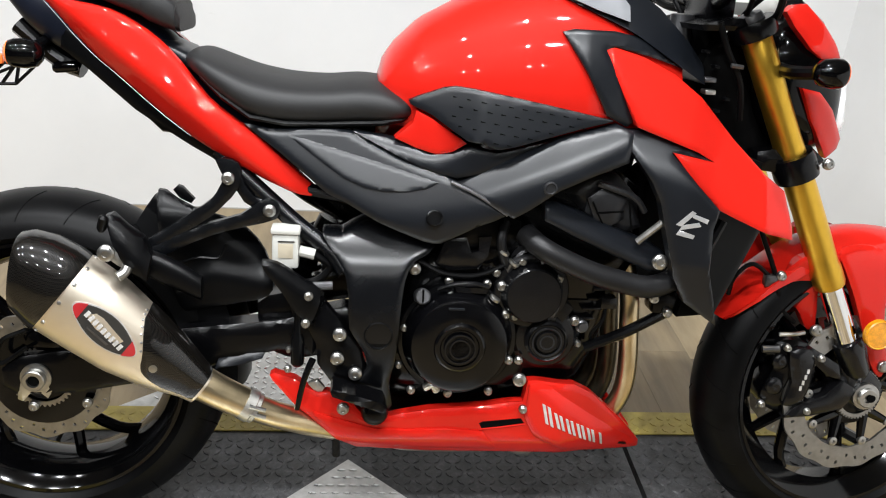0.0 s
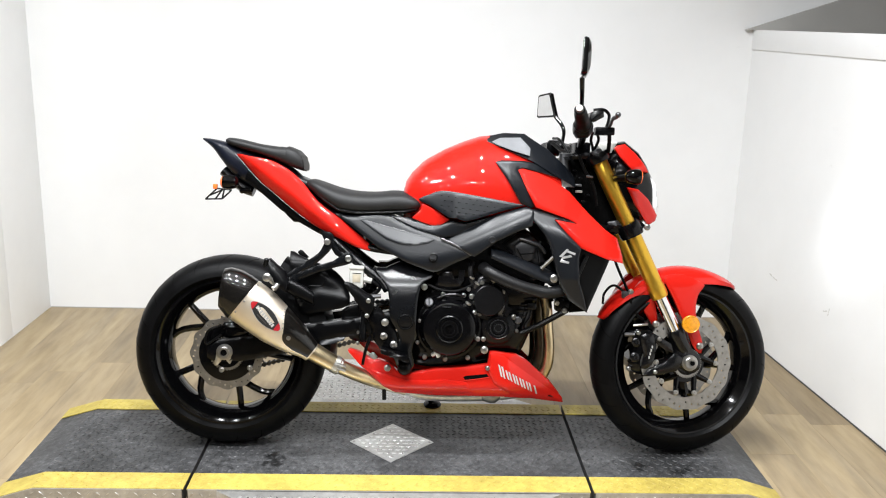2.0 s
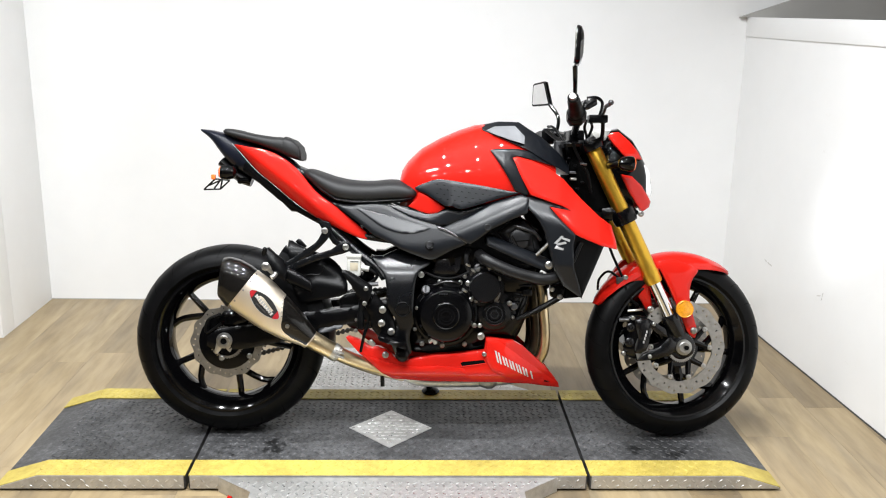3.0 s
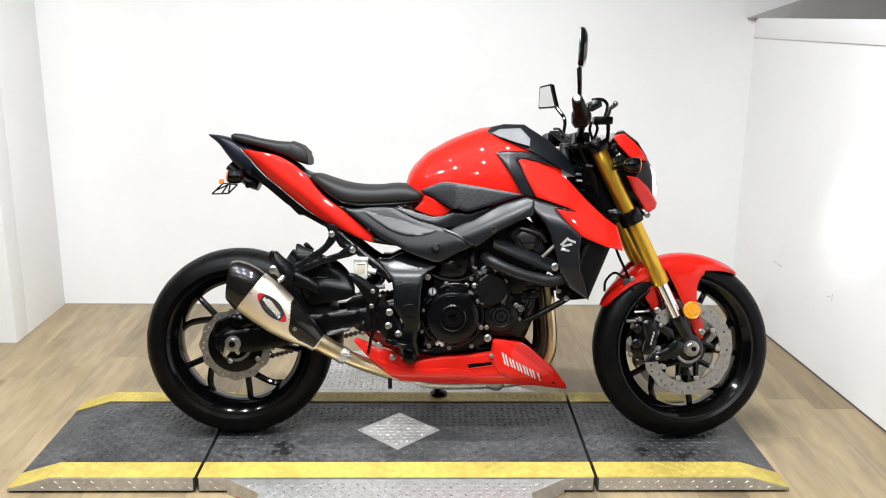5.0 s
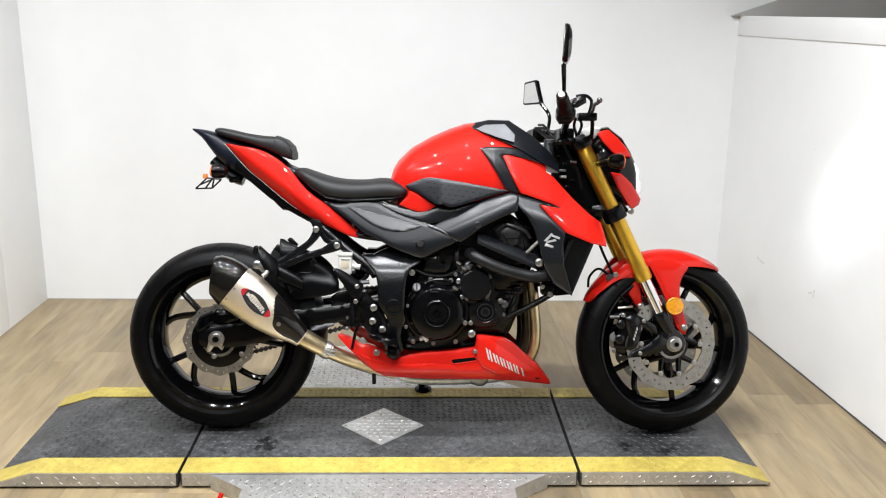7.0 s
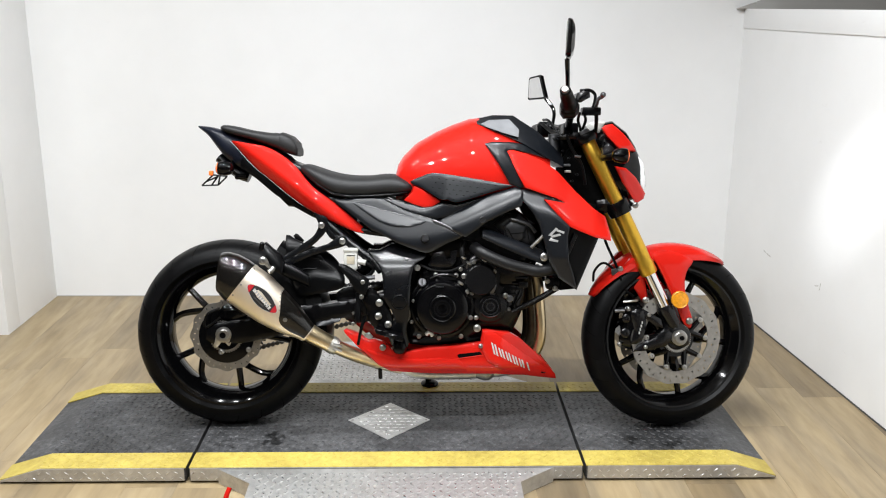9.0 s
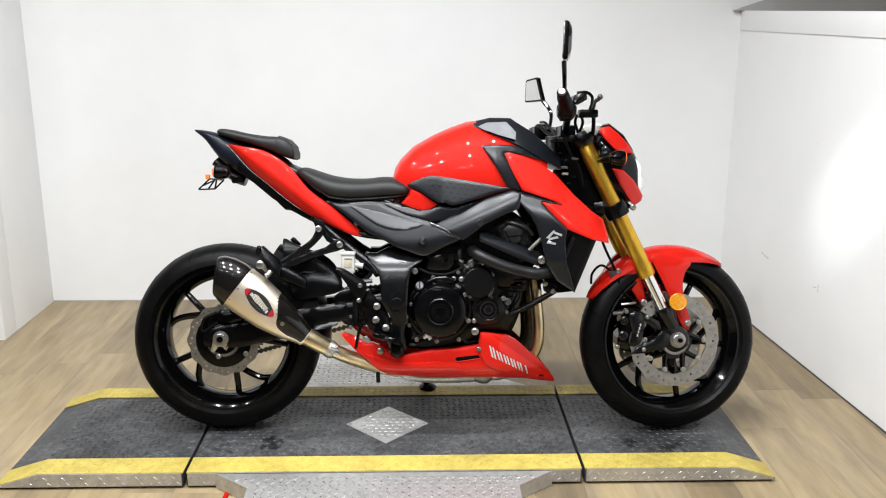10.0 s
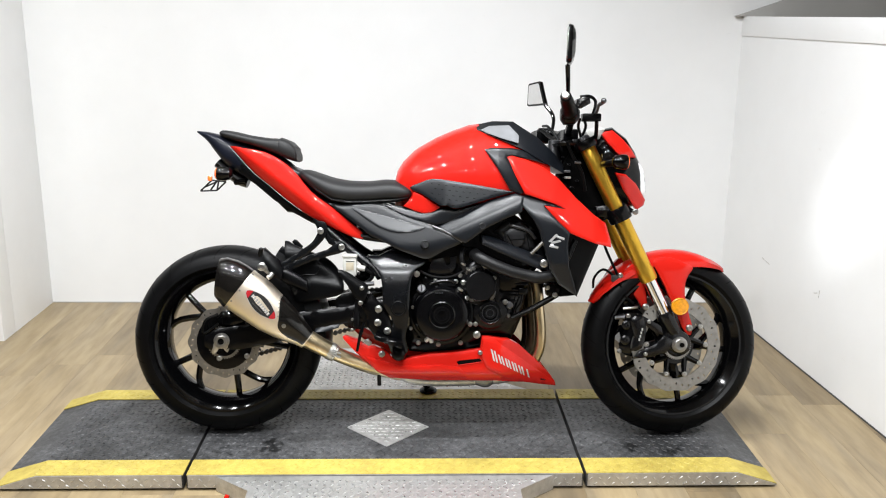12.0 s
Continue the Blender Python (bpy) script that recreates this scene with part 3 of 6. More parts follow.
def shroud_s(x, h):
    ridge = 0.885 - 0.9 * (x - 0.9)                      # the crease that runs forward and down
    return 0.165 + 0.3 * min(max(x - 0.88, 0), 0.27) - 0.45 * bend(h - ridge + 0.05, 0.02) - 0.1 * bend(ridge - 0.1 - h, 0.02)


def shroud_low_s(x, h):
    return 0.2 + 0.22 * min(max(x - 0.9, 0), 0.2) - 0.25 * max(0, 0.56 - h) - 0.6 * bend(h - (0.715 - 0.25 * (x - 0.95)), 0.008)


TAIL_LOW = [(0.014, 0.918), (0.042, 0.888), (0.069, 0.857), (0.102, 0.825), (0.135, 0.800), (0.191, 0.754), (0.224, 0.729), (0.250, 0.711), (0.290, 0.688), (0.335, 0.667), (0.385, 0.644), (0.424, 0.630)]


def tail_s(x, h):
    ridge = 0.943 - 0.75 * x                             # a crease from the tip down to the lower edge
    return 0.074 + 0.15 * x - 0.5 * (x - 0.22) ** 2 - 0.26 * bend(h - ridge, 0.003) - 0.62 * bend(ridge - h, 0.003)


def step(v, w):
    return 1 / (1 + math.exp(-max(-40, min(40, v / w))))


def belly_s(x, h):
    return 0.152 - 0.55 * max(0, x - 0.88) ** 1.15 - 0.5 * bend(0.208 - h, 0.004) - 0.25 * bend(h - 0.262, 0.004) * step(0.8 - x, 0.004)


def head_s(x, h):
    return 0.115 - 2.2 * max(0, x - 1.22) ** 1.8 - 0.25 * max(0, h - 0.9)


# ---- shapes from outlines and sections ----
def shell(outline, s, depth=0.02, edge=0.012, cell=0.016, per=3, side=1):
    """A body panel: a smooth outline in (x, h), laid on the surface s(x, h), with rolled edges and thickness."""
    ring = [(p.x, p.y) for p in curve([(x, h, 0) for x, h in outline], per, True)] if per > 1 else list(outline)
    bm = bmesh.new()
    face = bm.faces.new([bm.verts.new((x, 0, h)) for x, h in ring])
    if edge:
        bmesh.ops.inset_region(bm, faces=[face], thickness=edge, use_even_offset=True)
    lo = [min(p[i] for p in ring) for i in (0, 1)]
    hi = [max(p[i] for p in ring) for i in (0, 1)]
    for axis, no in ((0, (1, 0, 0)), (1, (0, 0, 1))):
        k = lo[axis] + cell * 0.5
        while k < hi[axis]:
            co = (k, 0, 0) if axis == 0 else (0, 0, k)
            bmesh.ops.bisect_plane(bm, geom=bm.verts[:] + bm.edges[:] + bm.faces[:], plane_co=co, plane_no=no, dist=1e-6)
            k += cell
    A = np.array(ring)
    Bv = np.roll(A, -1, axis=0) - A
    L2 = np.maximum((Bv ** 2).sum(1), 1e-12)
    fn = s if callable(s) else (lambda x, h: s)
    front = list(bm.verts)
    for v in front:
        p = np.array((v.co.x, v.co.z))
        t = np.clip(((p - A) * Bv).sum(1) / L2, 0, 1)
        d = math.sqrt((((A + Bv * t[:, None]) - p) ** 2).sum(1).min())
        u = 1 - min(d / edge, 1) if edge else 0
        v.co.y = -side * (fn(v.co.x, v.co.z) - edge * u)
    made = bmesh.ops.extrude_face_region(bm, geom=bm.faces[:], use_keep_orig=True)
    for v in made["geom"]:
        if isinstance(v, bmesh.types.BMVert):
            v.co.y += side * depth
    bmesh.ops.dissolve_degenerate(bm, dist=1e-5, edges=bm.edges[:])
    return bm


def panel(name, outline, s, mat, parent=None, label="", both=True, depth=0.02, edge=0.004, cell=0.016, per=3, sharp=40):
    edge = min(edge, 0.0015 if name in ("knee_trim", "side_cover_inlay", "red_side_insert", "knee_panel") else 0.003)
    ob = part(name, shell(outline, s, depth, edge, cell * 0.5, per), mat, parent or bike, label, sharp)
    if both:
        part(name, shell(outline, s, depth, edge, cell, per, -1), mat, parent or bike, label, sharp)
    return ob


def loft(sections, n=28):
    """Skins sections (x, low, high, half-width, squareness) that stand across the bike."""
    loops = []
    for x, lo, hi, w, p in sections:
        c, r, loop = (lo + hi) / 2, (hi - lo) / 2, []
        for k in range(n):
            a = 2 * math.pi * k / n
            cs, sn = math.cos(a), math.sin(a)
            loop.append((x, w * math.copysign(abs(cs) ** (2 / p), cs), c + r * math.copysign(abs(sn) ** (2 / p), sn)))
        loops.append(loop)
    return rings(bmesh.new(), loops)


def dense(rows, step=0.012):
    """Sections in between, smoothly."""
    pts = curve([(r[0], r[1], r[2]) for r in rows], 4)
    wid = curve([(r[0], r[3], r[4]) for r in rows], 4)
    return [(a.x, a.y, a.z, max(b.y, 0.004), b.z) for a, b in zip(pts, wid)]


def bolt(x, s, h, r=0.006, parent=None, mat=None, deep=0.006):
    c = P3(x, s, h)
    bm = lathe(c, (0, -1, 0), [(r * 1.25, -deep), (r * 1.25, -0.001), (r * 1.15, 0.0004), (r, 0.001), (r, 0.004), (r * 0.8, 0.0052), (r * 0.45, 0.0052), (r * 0.4, 0.003), (0.0002, 0.003)], 14)
    return part("bolt", bm, mat or STEEL, parent or bike)


# ---- tank, seat, tail ----


def tank_mesh():
    loops = []
    for k in range(33):
        x = 0.543 + (1.03 - 0.543) * (k / 32) ** 1.25
        top, w = interp(x, TANK_TOP), interp(x, TANK_W)
        loop = []
        for j in range(21):                       # over the top, from side to side
            a = math.pi * j / 20
            sn, cs = math.sin(a), math.cos(a)
            loop.append((x, -w * math.copysign(abs(cs) ** 0.95, cs), 0.8 + (top - 0.8) * max(0.0, sn) ** 0.95))
        loop += [(x, w * 0.93, 0.745), (x, w * 0.5, 0.72), (x, -w * 0.5, 0.72), (x, -w * 0.93, 0.745)]
        loops.append(loop)
    return rings(bmesh.new(), loops)


tank = part("fuel_tank", tank_mesh(), RED, bike, "glossy red fuel tank", 50)
panel("knee_panel", [(0.590, 0.790), (0.626, 0.806), (0.661, 0.817), (0.723, 0.810), (0.81, 0.796), (0.893, 0.781), (0.907, 0.777), (0.863, 0.765), (0.793, 0.743), (0.731, 0.726), (0.705, 0.736), (0.682, 0.736), (0.626, 0.771), (0.602, 0.780)], knee_s, COVER, None, "dark grey dimpled knee panel", True, 0.03, 0.01, 0.014, 2)
for k in range(46):                               # dimples of the knee panel
    i, j = k % 10, k // 10
    x = 0.66 + i * 0.0215 + (j % 2) * 0.01
    h = 0.801 - j * 0.0145 - i * 0.0025
    low = interp(x, [(0.64, 0.775), (0.70, 0.74), (0.73, 0.728), (0.80, 0.745), (0.89, 0.77)])
    if low < h < interp(x, [(0.64, 0.80), (0.66, 0.808), (0.723, 0.802), (0.81, 0.788), (0.893, 0.773)]):
        part("dimple", tube([P3(x - 0.004, knee_s(x, h) + 0.0004, h + 0.0008), P3(x + 0.004, knee_s(x, h) + 0.0004, h - 0.0006)], 0.0011, 6, r_end=0.0004), HOLE, bike)
panel("red_side_insert", [(0.57, 0.732), (0.597, 0.757), (0.602, 0.776), (0.628, 0.764), (0.684, 0.728), (0.662, 0.714), (0.639, 0.708), (0.606, 0.717)], 0.150, RED, None, "glossy red triangular insert", True, 0.03, 0.006, 0.014, 1)
panel("knee_trim", [(0.505, 0.737), (0.569, 0.729), (0.626, 0.708), (0.662, 0.712), (0.69, 0.724), (0.731, 0.716), (0.793, 0.733), (0.863, 0.756), (0.85, 0.745), (0.758, 0.706), (0.705, 0.682), (0.67, 0.674), (0.635, 0.681), (0.582, 0.702)], lambda x, h: 0.162 - 0.72 * bend(h - (0.698 + 0.55 * max(0, x - 0.635)), 0.008), COVER, None, "", True, 0.03, 0.008, 0.014, 1)
panel("tank_side_strip", [(0.821, 0.908), (0.84, 0.913), (0.905, 0.913), (0.984, 0.899), (1.045, 0.856), (0.966, 0.877), (0.905, 0.890), (0.889, 0.885), (0.946, 0.781), (0.932, 0.769), (0.897, 0.786), (0.862, 0.847)], lambda x, h: max(tank_s(x, h), 0.11) + 0.012, COVER, None, "satin dark grey angular tank trim", True, 0.03, 0.007, 0.012, 1, 30)
def faceted(rows):
    """Skins flat-topped sections (x, low, high, half-width below, half-width above)."""
    loops = [[(x, -wb, lo), (x, -wb * 0.985, lo + 0.004), (x, -wt - 0.003, hi - 0.002), (x, -wt, hi), (x, wt, hi), (x, wt + 0.003, hi - 0.002), (x, wb * 0.985, lo + 0.004), (x, wb, lo)] for x, lo, hi, wb, wt in rows]
    return rings(bmesh.new(), loops)


part("tank_top_cover", faceted([(0.800, 0.972, 0.990, 0.085, 0.03), (0.853, 0.947, 1.001, 0.125, 0.05), (0.917, 0.920, 0.999, 0.142, 0.066), (0.938, 0.910, 0.984, 0.146, 0.075), (0.99, 0.880, 0.950, 0.142, 0.09), (1.045, 0.850, 0.900, 0.125, 0.09), (1.075, 0.835, 0.865, 0.105, 0.085)]), COVER, bike, "satin grey faceted ignition cover", 20)
def cover_top_s(x, h):
    rows = ((0.800, 0.972, 0.990, 0.085, 0.03), (0.853, 0.947, 1.001, 0.125, 0.05), (0.917, 0.920, 0.999, 0.142, 0.066), (0.938, 0.910, 0.984, 0.146, 0.075))
    lo, hi, wb, wt = (interp(x, [(r[0], r[i]) for r in rows]) for i in (1, 2, 3, 4))
    return wb + (wt - wb) * (h - lo) / (hi - lo)


# thin pale overlay: the sheen on the cover's upper facet, put in as colour
part("ignition_top_sheen", shell([(0.812, 0.971), (0.84, 0.984), (0.902, 0.986), (0.93, 0.952), (0.926, 0.928), (0.875, 0.943), (0.83, 0.960)], lambda x, h: cover_top_s(x, h) + 0.0135, 0.02, 0, 0.006, 1), COVERTOP, bike, "ignition cover facet with its overhead sheen painted pale")
seat_rows = [(0.234, 0.822, 0.834, 0.05, 2.4), (0.245, 0.812, 0.842, 0.085, 2.6), (0.265, 0.797, 0.843, 0.108, 2.8), (0.30, 0.768, 0.832, 0.125, 2.8), (0.345, 0.740, 0.818, 0.136, 2.8), (0.40, 0.733, 0.809, 0.138, 2.8), (0.46, 0.734, 0.808, 0.132, 2.8), (0.51, 0.737, 0.813, 0.13, 2.8), (0.55, 0.740, 0.810, 0.133, 2.8), (0.582, 0.746, 0.796, 0.13, 2.6), (0.603, 0.758, 0.782, 0.11, 2.4)]
seat = part("rider_seat", loft(dense(seat_rows)), VINYL, bike, "black vinyl rider seat", 60)
part("seat_base", loft([(x, lo + 0.001, lo + 0.02, w - 0.006, 3) for x, lo, hi, w, p in seat_rows[2:]]), PLASTIC, bike)
pill_rows = [(-0.016, 0.952, 0.964, 0.045, 2.4), (-0.004, 0.944, 0.968, 0.066, 2.8), (0.03, 0.932, 0.964, 0.076, 2.8), (0.083, 0.919, 0.952, 0.082, 3.0), (0.14, 0.899, 0.944, 0.086, 3.2), (0.17, 0.889, 0.942, 0.088, 3.8), (0.20, 0.877, 0.934, 0.087, 4.4), (0.222, 0.870, 0.918, 0.082, 4.6), (0.232, 0.870, 0.896, 0.076, 4.0)]
part("pillion_seat", loft(dense(pill_rows)), VINYL, bike, "black vinyl pillion seat", 50)
tail_rows = [(-0.094, 0.960, 0.966, 0.012, 2.5), (-0.06, 0.932, 0.963, 0.036, 2.6), (-0.03, 0.893, 0.957, 0.052, 2.8), (0.004, 0.854, 0.948, 0.062, 2.8), (0.066, 0.812, 0.926, 0.066, 2.8), (0.136, 0.763, 0.903, 0.070, 2.8), (0.2, 0.711, 0.87, 0.074, 2.8), (0.268, 0.678, 0.80, 0.080, 2.8), (0.34, 0.655, 0.745, 0.084, 2.8), (0.42, 0.632, 0.72, 0.084, 2.8)]
part("seat_strap", loft([(0.176, 0.886, 0.9425, 0.089, 3.8), (0.182, 0.882, 0.9445, 0.0905, 4.0), (0.208, 0.873, 0.934, 0.0905, 4.4), (0.226, 0.868, 0.9155, 0.085, 4.4)]), VINYL, bike, "black webbing strap over the pillion seat", 40)
part("tail_cowl", loft(dense(tail_rows)), TAILBLUE, bike, "dark tail cowl with a pointed end", 50)
panel("tail_side_panel", [(0.012, 0.918), (0.069, 0.909), (0.125, 0.900), (0.166, 0.882), (0.201, 0.859), (0.236, 0.826), (0.279, 0.775), (0.323, 0.742), (0.35, 0.723), (0.403, 0.678), (0.456, 0.631)] + TAIL_LOW[:0:-1], lambda x, h: tail_s(x, h) + 0.012, RED, None, "glossy red tail side panel", True, 0.02, 0.012, 0.014, 2)
part("tail_pinstripe", tube([P3(x, tail_s(x, h + 0.003) + 0.0125, h + 0.001) for x, h in TAIL_LOW[:8]], 0.0009, 6), DARKALU, bike)
panel("tail_lower_trim", [(0.048, 0.836), (0.089, 0.805), (0.159, 0.746), (0.182, 0.731), (0.245, 0.693), (0.280, 0.674), (0.330, 0.655), (0.345, 0.668), (0.29, 0.696), (0.24, 0.724), (0.19, 0.766), (0.13, 0.815), (0.07, 0.866), (0.052, 0.872)], lambda x, h: 0.062 + 0.06 * max(0, x), PLASTIC, None, "", True, 0.02, 0.003, 0.014, 1)
part("undertail_flap", loft([(0.16, 0.742, 0.77, 0.04, 4), (0.178, 0.724, 0.76, 0.058, 4), (0.197, 0.706, 0.75, 0.06, 4), (0.226, 0.704, 0.735, 0.06, 4), (0.26, 0.69, 0.72, 0.05, 3)]), PLASTIC, bike)
part("grab_insert", loft([(0.18, 0.845, 0.868, 0.06, 3), (0.24, 0.805, 0.845, 0.07, 3), (0.26, 0.80, 0.83, 0.06, 3)]), COVER, bike)

# tail lamps and the number-plate frame
for side in (1, -1):
    sig = part("rear_turn_signal", lathe(P3(0.004, 0.115 * side, 0.829), (1, 0, 0), [(0.019, -0.014), (0.022, -0.006), (0.0225, 0.01), (0.019, 0.026), (0.011, 0.033), (0.002, 0.035)], 20), GLOSSBLACK, bike, "black rear turn signal with an orange lens")
    part("lens", lathe(P3(0.004, 0.115 * side, 0.829), (-1, 0, 0), [(0.019, 0.012), (0.018, 0.016), (0.013, 0.02), (0.002, 0.022)], 20), ORANGE, sig)
    part("stalk", tube([P3(0.012, 0.1 * side, 0.832), P3(0.018, 0.05 * side, 0.842), P3(0.02, 0.0, 0.85)], 0.008, 10), PLASTIC, sig)
holder = part("plate_holder", tube([P3(-0.03, 0, 0.865), P3(0.03, 0, 0.815), P3(0.066, 0, 0.80)], 0.018, 10, flat=1.6), PLASTIC, bike, "black number plate holder")
part("plate_lamp", lathe(P3(0.045, 0.03, 0.803), (1, 0, 0.1), [(0.006, -0.02), (0.009, -0.016), (0.009, 0.016), (0.006, 0.02)], 14), GLOSSBLACK, bike)
for a, b in (((-0.075, 0.774), (-0.023, 0.776)), ((-0.023, 0.776), (0.006, 0.804)), ((0.006, 0.804), (-0.039, 0.808)), ((-0.039, 0.808), (-0.075, 0.774)), ((-0.043, 0.777), (-0.022, 0.806)), ((-0.062, 0.786), (-0.022, 0.804)), ((-0.023, 0.776), (-0.017, 0.806))):
    part("plate_frame_bar", tube([P3(a[0], 0.06, a[1]), P3(b[0], 0.06, b[1])], 0.0028, 6), PLASTIC, holder)
part("tail_reflector", box(P3(-0.051, 0.05, 0.806), P3(-0.038, 0.07, 0.822), 0.004), ORANGE, holder)

# ---- side covers and frame ----
COVER_OUT = [(0.335, 0.739), (0.374, 0.733), (0.443, 0.737), (0.499, 0.736), (0.522, 0.725), (0.583, 0.699), (0.653, 0.676), (0.679, 0.665), (0.723, 0.641), (0.752, 0.622), (0.705, 0.600), (0.661, 0.576), (0.638, 0.569), (0.6, 0.581), (0.547, 0.602), (0.495, 0.629), (0.469, 0.639), (0.443, 0.659), (0.391, 0.699)]
panel("side_cover", COVER_OUT, cover_s, COVER, None, "satin dark grey side cover", True, 0.03, 0.012, 0.014, 2)
panel("side_cover_inlay", [(0.401, 0.728), (0.455, 0.716), (0.51, 0.703), (0.57, 0.688), (0.645, 0.668), (0.623, 0.657), (0.59, 0.651), (0.555, 0.650), (0.525, 0.655), (0.49, 0.668), (0.45, 0.694)], lambda x, h: cover_s(x, h) + 0.0055 - 0.12 * (h - 0.67 + 0.3 * (x - 0.5)), COVER, None, "", True, 0.012, 0.002, 0.010, 1)
part("cover_screw", lathe(P3(0.636, cover_s(0.636, 0.614) + 0.0025, 0.614), (0, -1, 0.25), [(0.0135, -0.004), (0.0135, 0.003), (0.011, 0.004), (0.0105, 0.001), (0.0075, 0.001), (0.007, 0.003), (0.001, 0.003)], 20), FRAME, bike)
panel("frame_spar", [(0.655, 0.668), (0.713, 0.690), (0.774, 0.719), (0.826, 0.747), (0.916, 0.773), (0.939, 0.764), (0.934, 0.717), (0.878, 0.694), (0.826, 0.668), (0.783, 0.635), (0.76, 0.62), (0.722, 0.640)], lambda x, h: 0.176 + 0.03 * math.sin(max(0, min(1, (x - 0.66) / 0.4)) * math.pi) - 0.72 * bend(h - (0.652 + 0.45 * (x - 0.72)), 0.008), COVER, None, "satin dark grey aluminium frame spar", True, 0.06, 0.018, 0.012, 1)
part("spar_edge_trim", tube([P3(0.66, 0.178, 0.672), P3(0.70, 0.182, 0.655), P3(0.752, 0.186, 0.624)], 0.0034, 8), DARKALU, bike)
part("spar_plug", lathe(P3(0.812, 0.2045, 0.673), (0, -1, 0), [(0.011, -0.01), (0.011, 0.001), (0.0085, 0.002), (0.007, 0.0), (0.001, 0.0)], 18), HEADGREY, bike)
panel("pivot_plate", [(0.462, 0.574), (0.492, 0.574), (0.531, 0.592), (0.583, 0.590), (0.643, 0.560), (0.61, 0.538), (0.595, 0.508), (0.589, 0.447), (0.586, 0.376), (0.577, 0.323), (0.585, 0.278), (0.564, 0.257), (0.538, 0.264), (0.524, 0.296), (0.521, 0.323), (0.54, 0.358), (0.53, 0.394), (0.509, 0.429), (0.506, 0.482), (0.496, 0.526), (0.472, 0.557)], lambda x, h: 0.155 + 0.04 * math.sin(max(0, min(1, (0.62 - h) / 0.36)) * math.pi) - 0.6 * bend(h - 0.533, 0.012), FRAMESATIN, None, "black painted frame plate at the swingarm pivot", True, 0.05, 0.016, 0.014, 2)
part("pivot_cap", lathe(P3(0.556, 0.192, 0.418), (0, -1, 0), [(0.024, -0.01), (0.024, 0.003), (0.0215, 0.004), (0.0205, 0.001), (0.002, 0.001)], 24), PLASTIC, bike)
for side in (1, -1):
    part("subframe_tube", tube([P3(0.29, 0.09 * side, 0.69), P3(0.35, 0.1 * side, 0.636), P3(0.42, 0.115 * side, 0.578), P3(0.475, 0.135 * side, 0.54), P3(0.5, 0.15 * side, 0.51)], 0.0145, 12), FRAMESATIN, bike)
    part("seat_rail", tube([P3(0.30, 0.085 * side, 0.69), P3(0.42, 0.11 * side, 0.64), P3(0.56, 0.12 * side, 0.62)], 0.011, 10), FRAME, bike)

# ---- engine ----
engine = part("crankcase", shell([(0.585, 0.5), (0.64, 0.55), (0.75, 0.56), (0.9, 0.545), (0.965, 0.5), (0.96, 0.42), (0.93, 0.33), (0.88, 0.285), (0.70, 0.265), (0.59, 0.265), (0.555, 0.32), (0.56, 0.42)], 0.115, 0.23, 0.03, 0.025, 2), ENGINE, bike, "black painted engine crankcase")
part("cylinder_block", shell([(0.70, 0.50), (0.73, 0.70), (0.80, 0.72), (0.90, 0.72), (0.985, 0.66), (1.0, 0.55), (0.95, 0.45), (0.80, 0.45)], 0.125, 0.25, 0.02, 0.03, 1), ENGINE, bike)
part("engine_core", box(P3(0.54, 0.085, 0.36), P3(0.72, -0.085, 0.68), 0.02), HOLE, bike, "dark parts behind the frame")
part("head_cover", shell([(0.85, 0.655), (0.895, 0.69), (0.935, 0.688), (0.97, 0.655), (0.985, 0.60), (0.955, 0.585), (0.90, 0.61)], 0.15, 0.3, 0.012, 0.008, 1), HEADGREY, bike, "dark grey engine head cover")
part("head_boss", shell([(0.885, 0.655), (0.915, 0.665), (0.948, 0.645), (0.952, 0.615), (0.92, 0.602), (0.885, 0.625)], 0.158, 0.03, 0.008, 0.008, 1), HEADGREY, bike)
clutch = part("clutch_cover", lathe(P3(0.690, 0.11, 0.397), (0, -1, 0), [(0.102, 0.0), (0.102, 0.034), (0.0995, 0.0375), (0.093, 0.0385), (0.0905, 0.042), (0.0815, 0.070), (0.079, 0.0735), (0.074, 0.0755), (0.050, 0.077), (0.043, 0.077), (0.041, 0.080), (0.038, 0.0815), (0.033, 0.0815), (0.031, 0.079), (0.001, 0.079)], 64), ENGINE, bike, "gloss black round clutch cover", 24)
part("clutch_lug", box(P3(0.668, 0.183, 0.463), P3(0.694, 0.190, 0.466), 0.001), COVER, clutch)
pulse = part("pulse_cover", lathe(P3(0.810, 0.1, 0.484), (0, -1, 0), [(0.064, 0.0), (0.064, 0.046), (0.062, 0.0485), (0.053, 0.049), (0.0515, 0.051), (0.047, 0.070), (0.0445, 0.0725), (0.001, 0.0735)], 40), COVERGREY, bike, "", 24)
pump = part("water_pump", lathe(P3(0.842, 0.09, 0.398), (0, -1, 0), [(0.056, 0.0), (0.056, 0.045), (0.05, 0.05), (0.037, 0.052), (0.037, 0.066), (0.033, 0.07), (0.03, 0.067), (0.02, 0.067), (0.018, 0.07), (0.001, 0.07)], 32), COVERGREY, bike, "", 30)
part("pump_pipe", tube([P3(0.845, 0.135, 0.435), P3(0.85, 0.14, 0.47), P3(0.845, 0.12, 0.51)], 0.014, 10), DARKALU, bike)
cap = part("oil_cap", lathe(P3(0.627, 0.16, 0.475), (0, -1, 0.3), [(0.0135, -0.03), (0.0135, 0.004), (0.011, 0.007), (0.001, 0.007)], 16), DARKALU, bike)
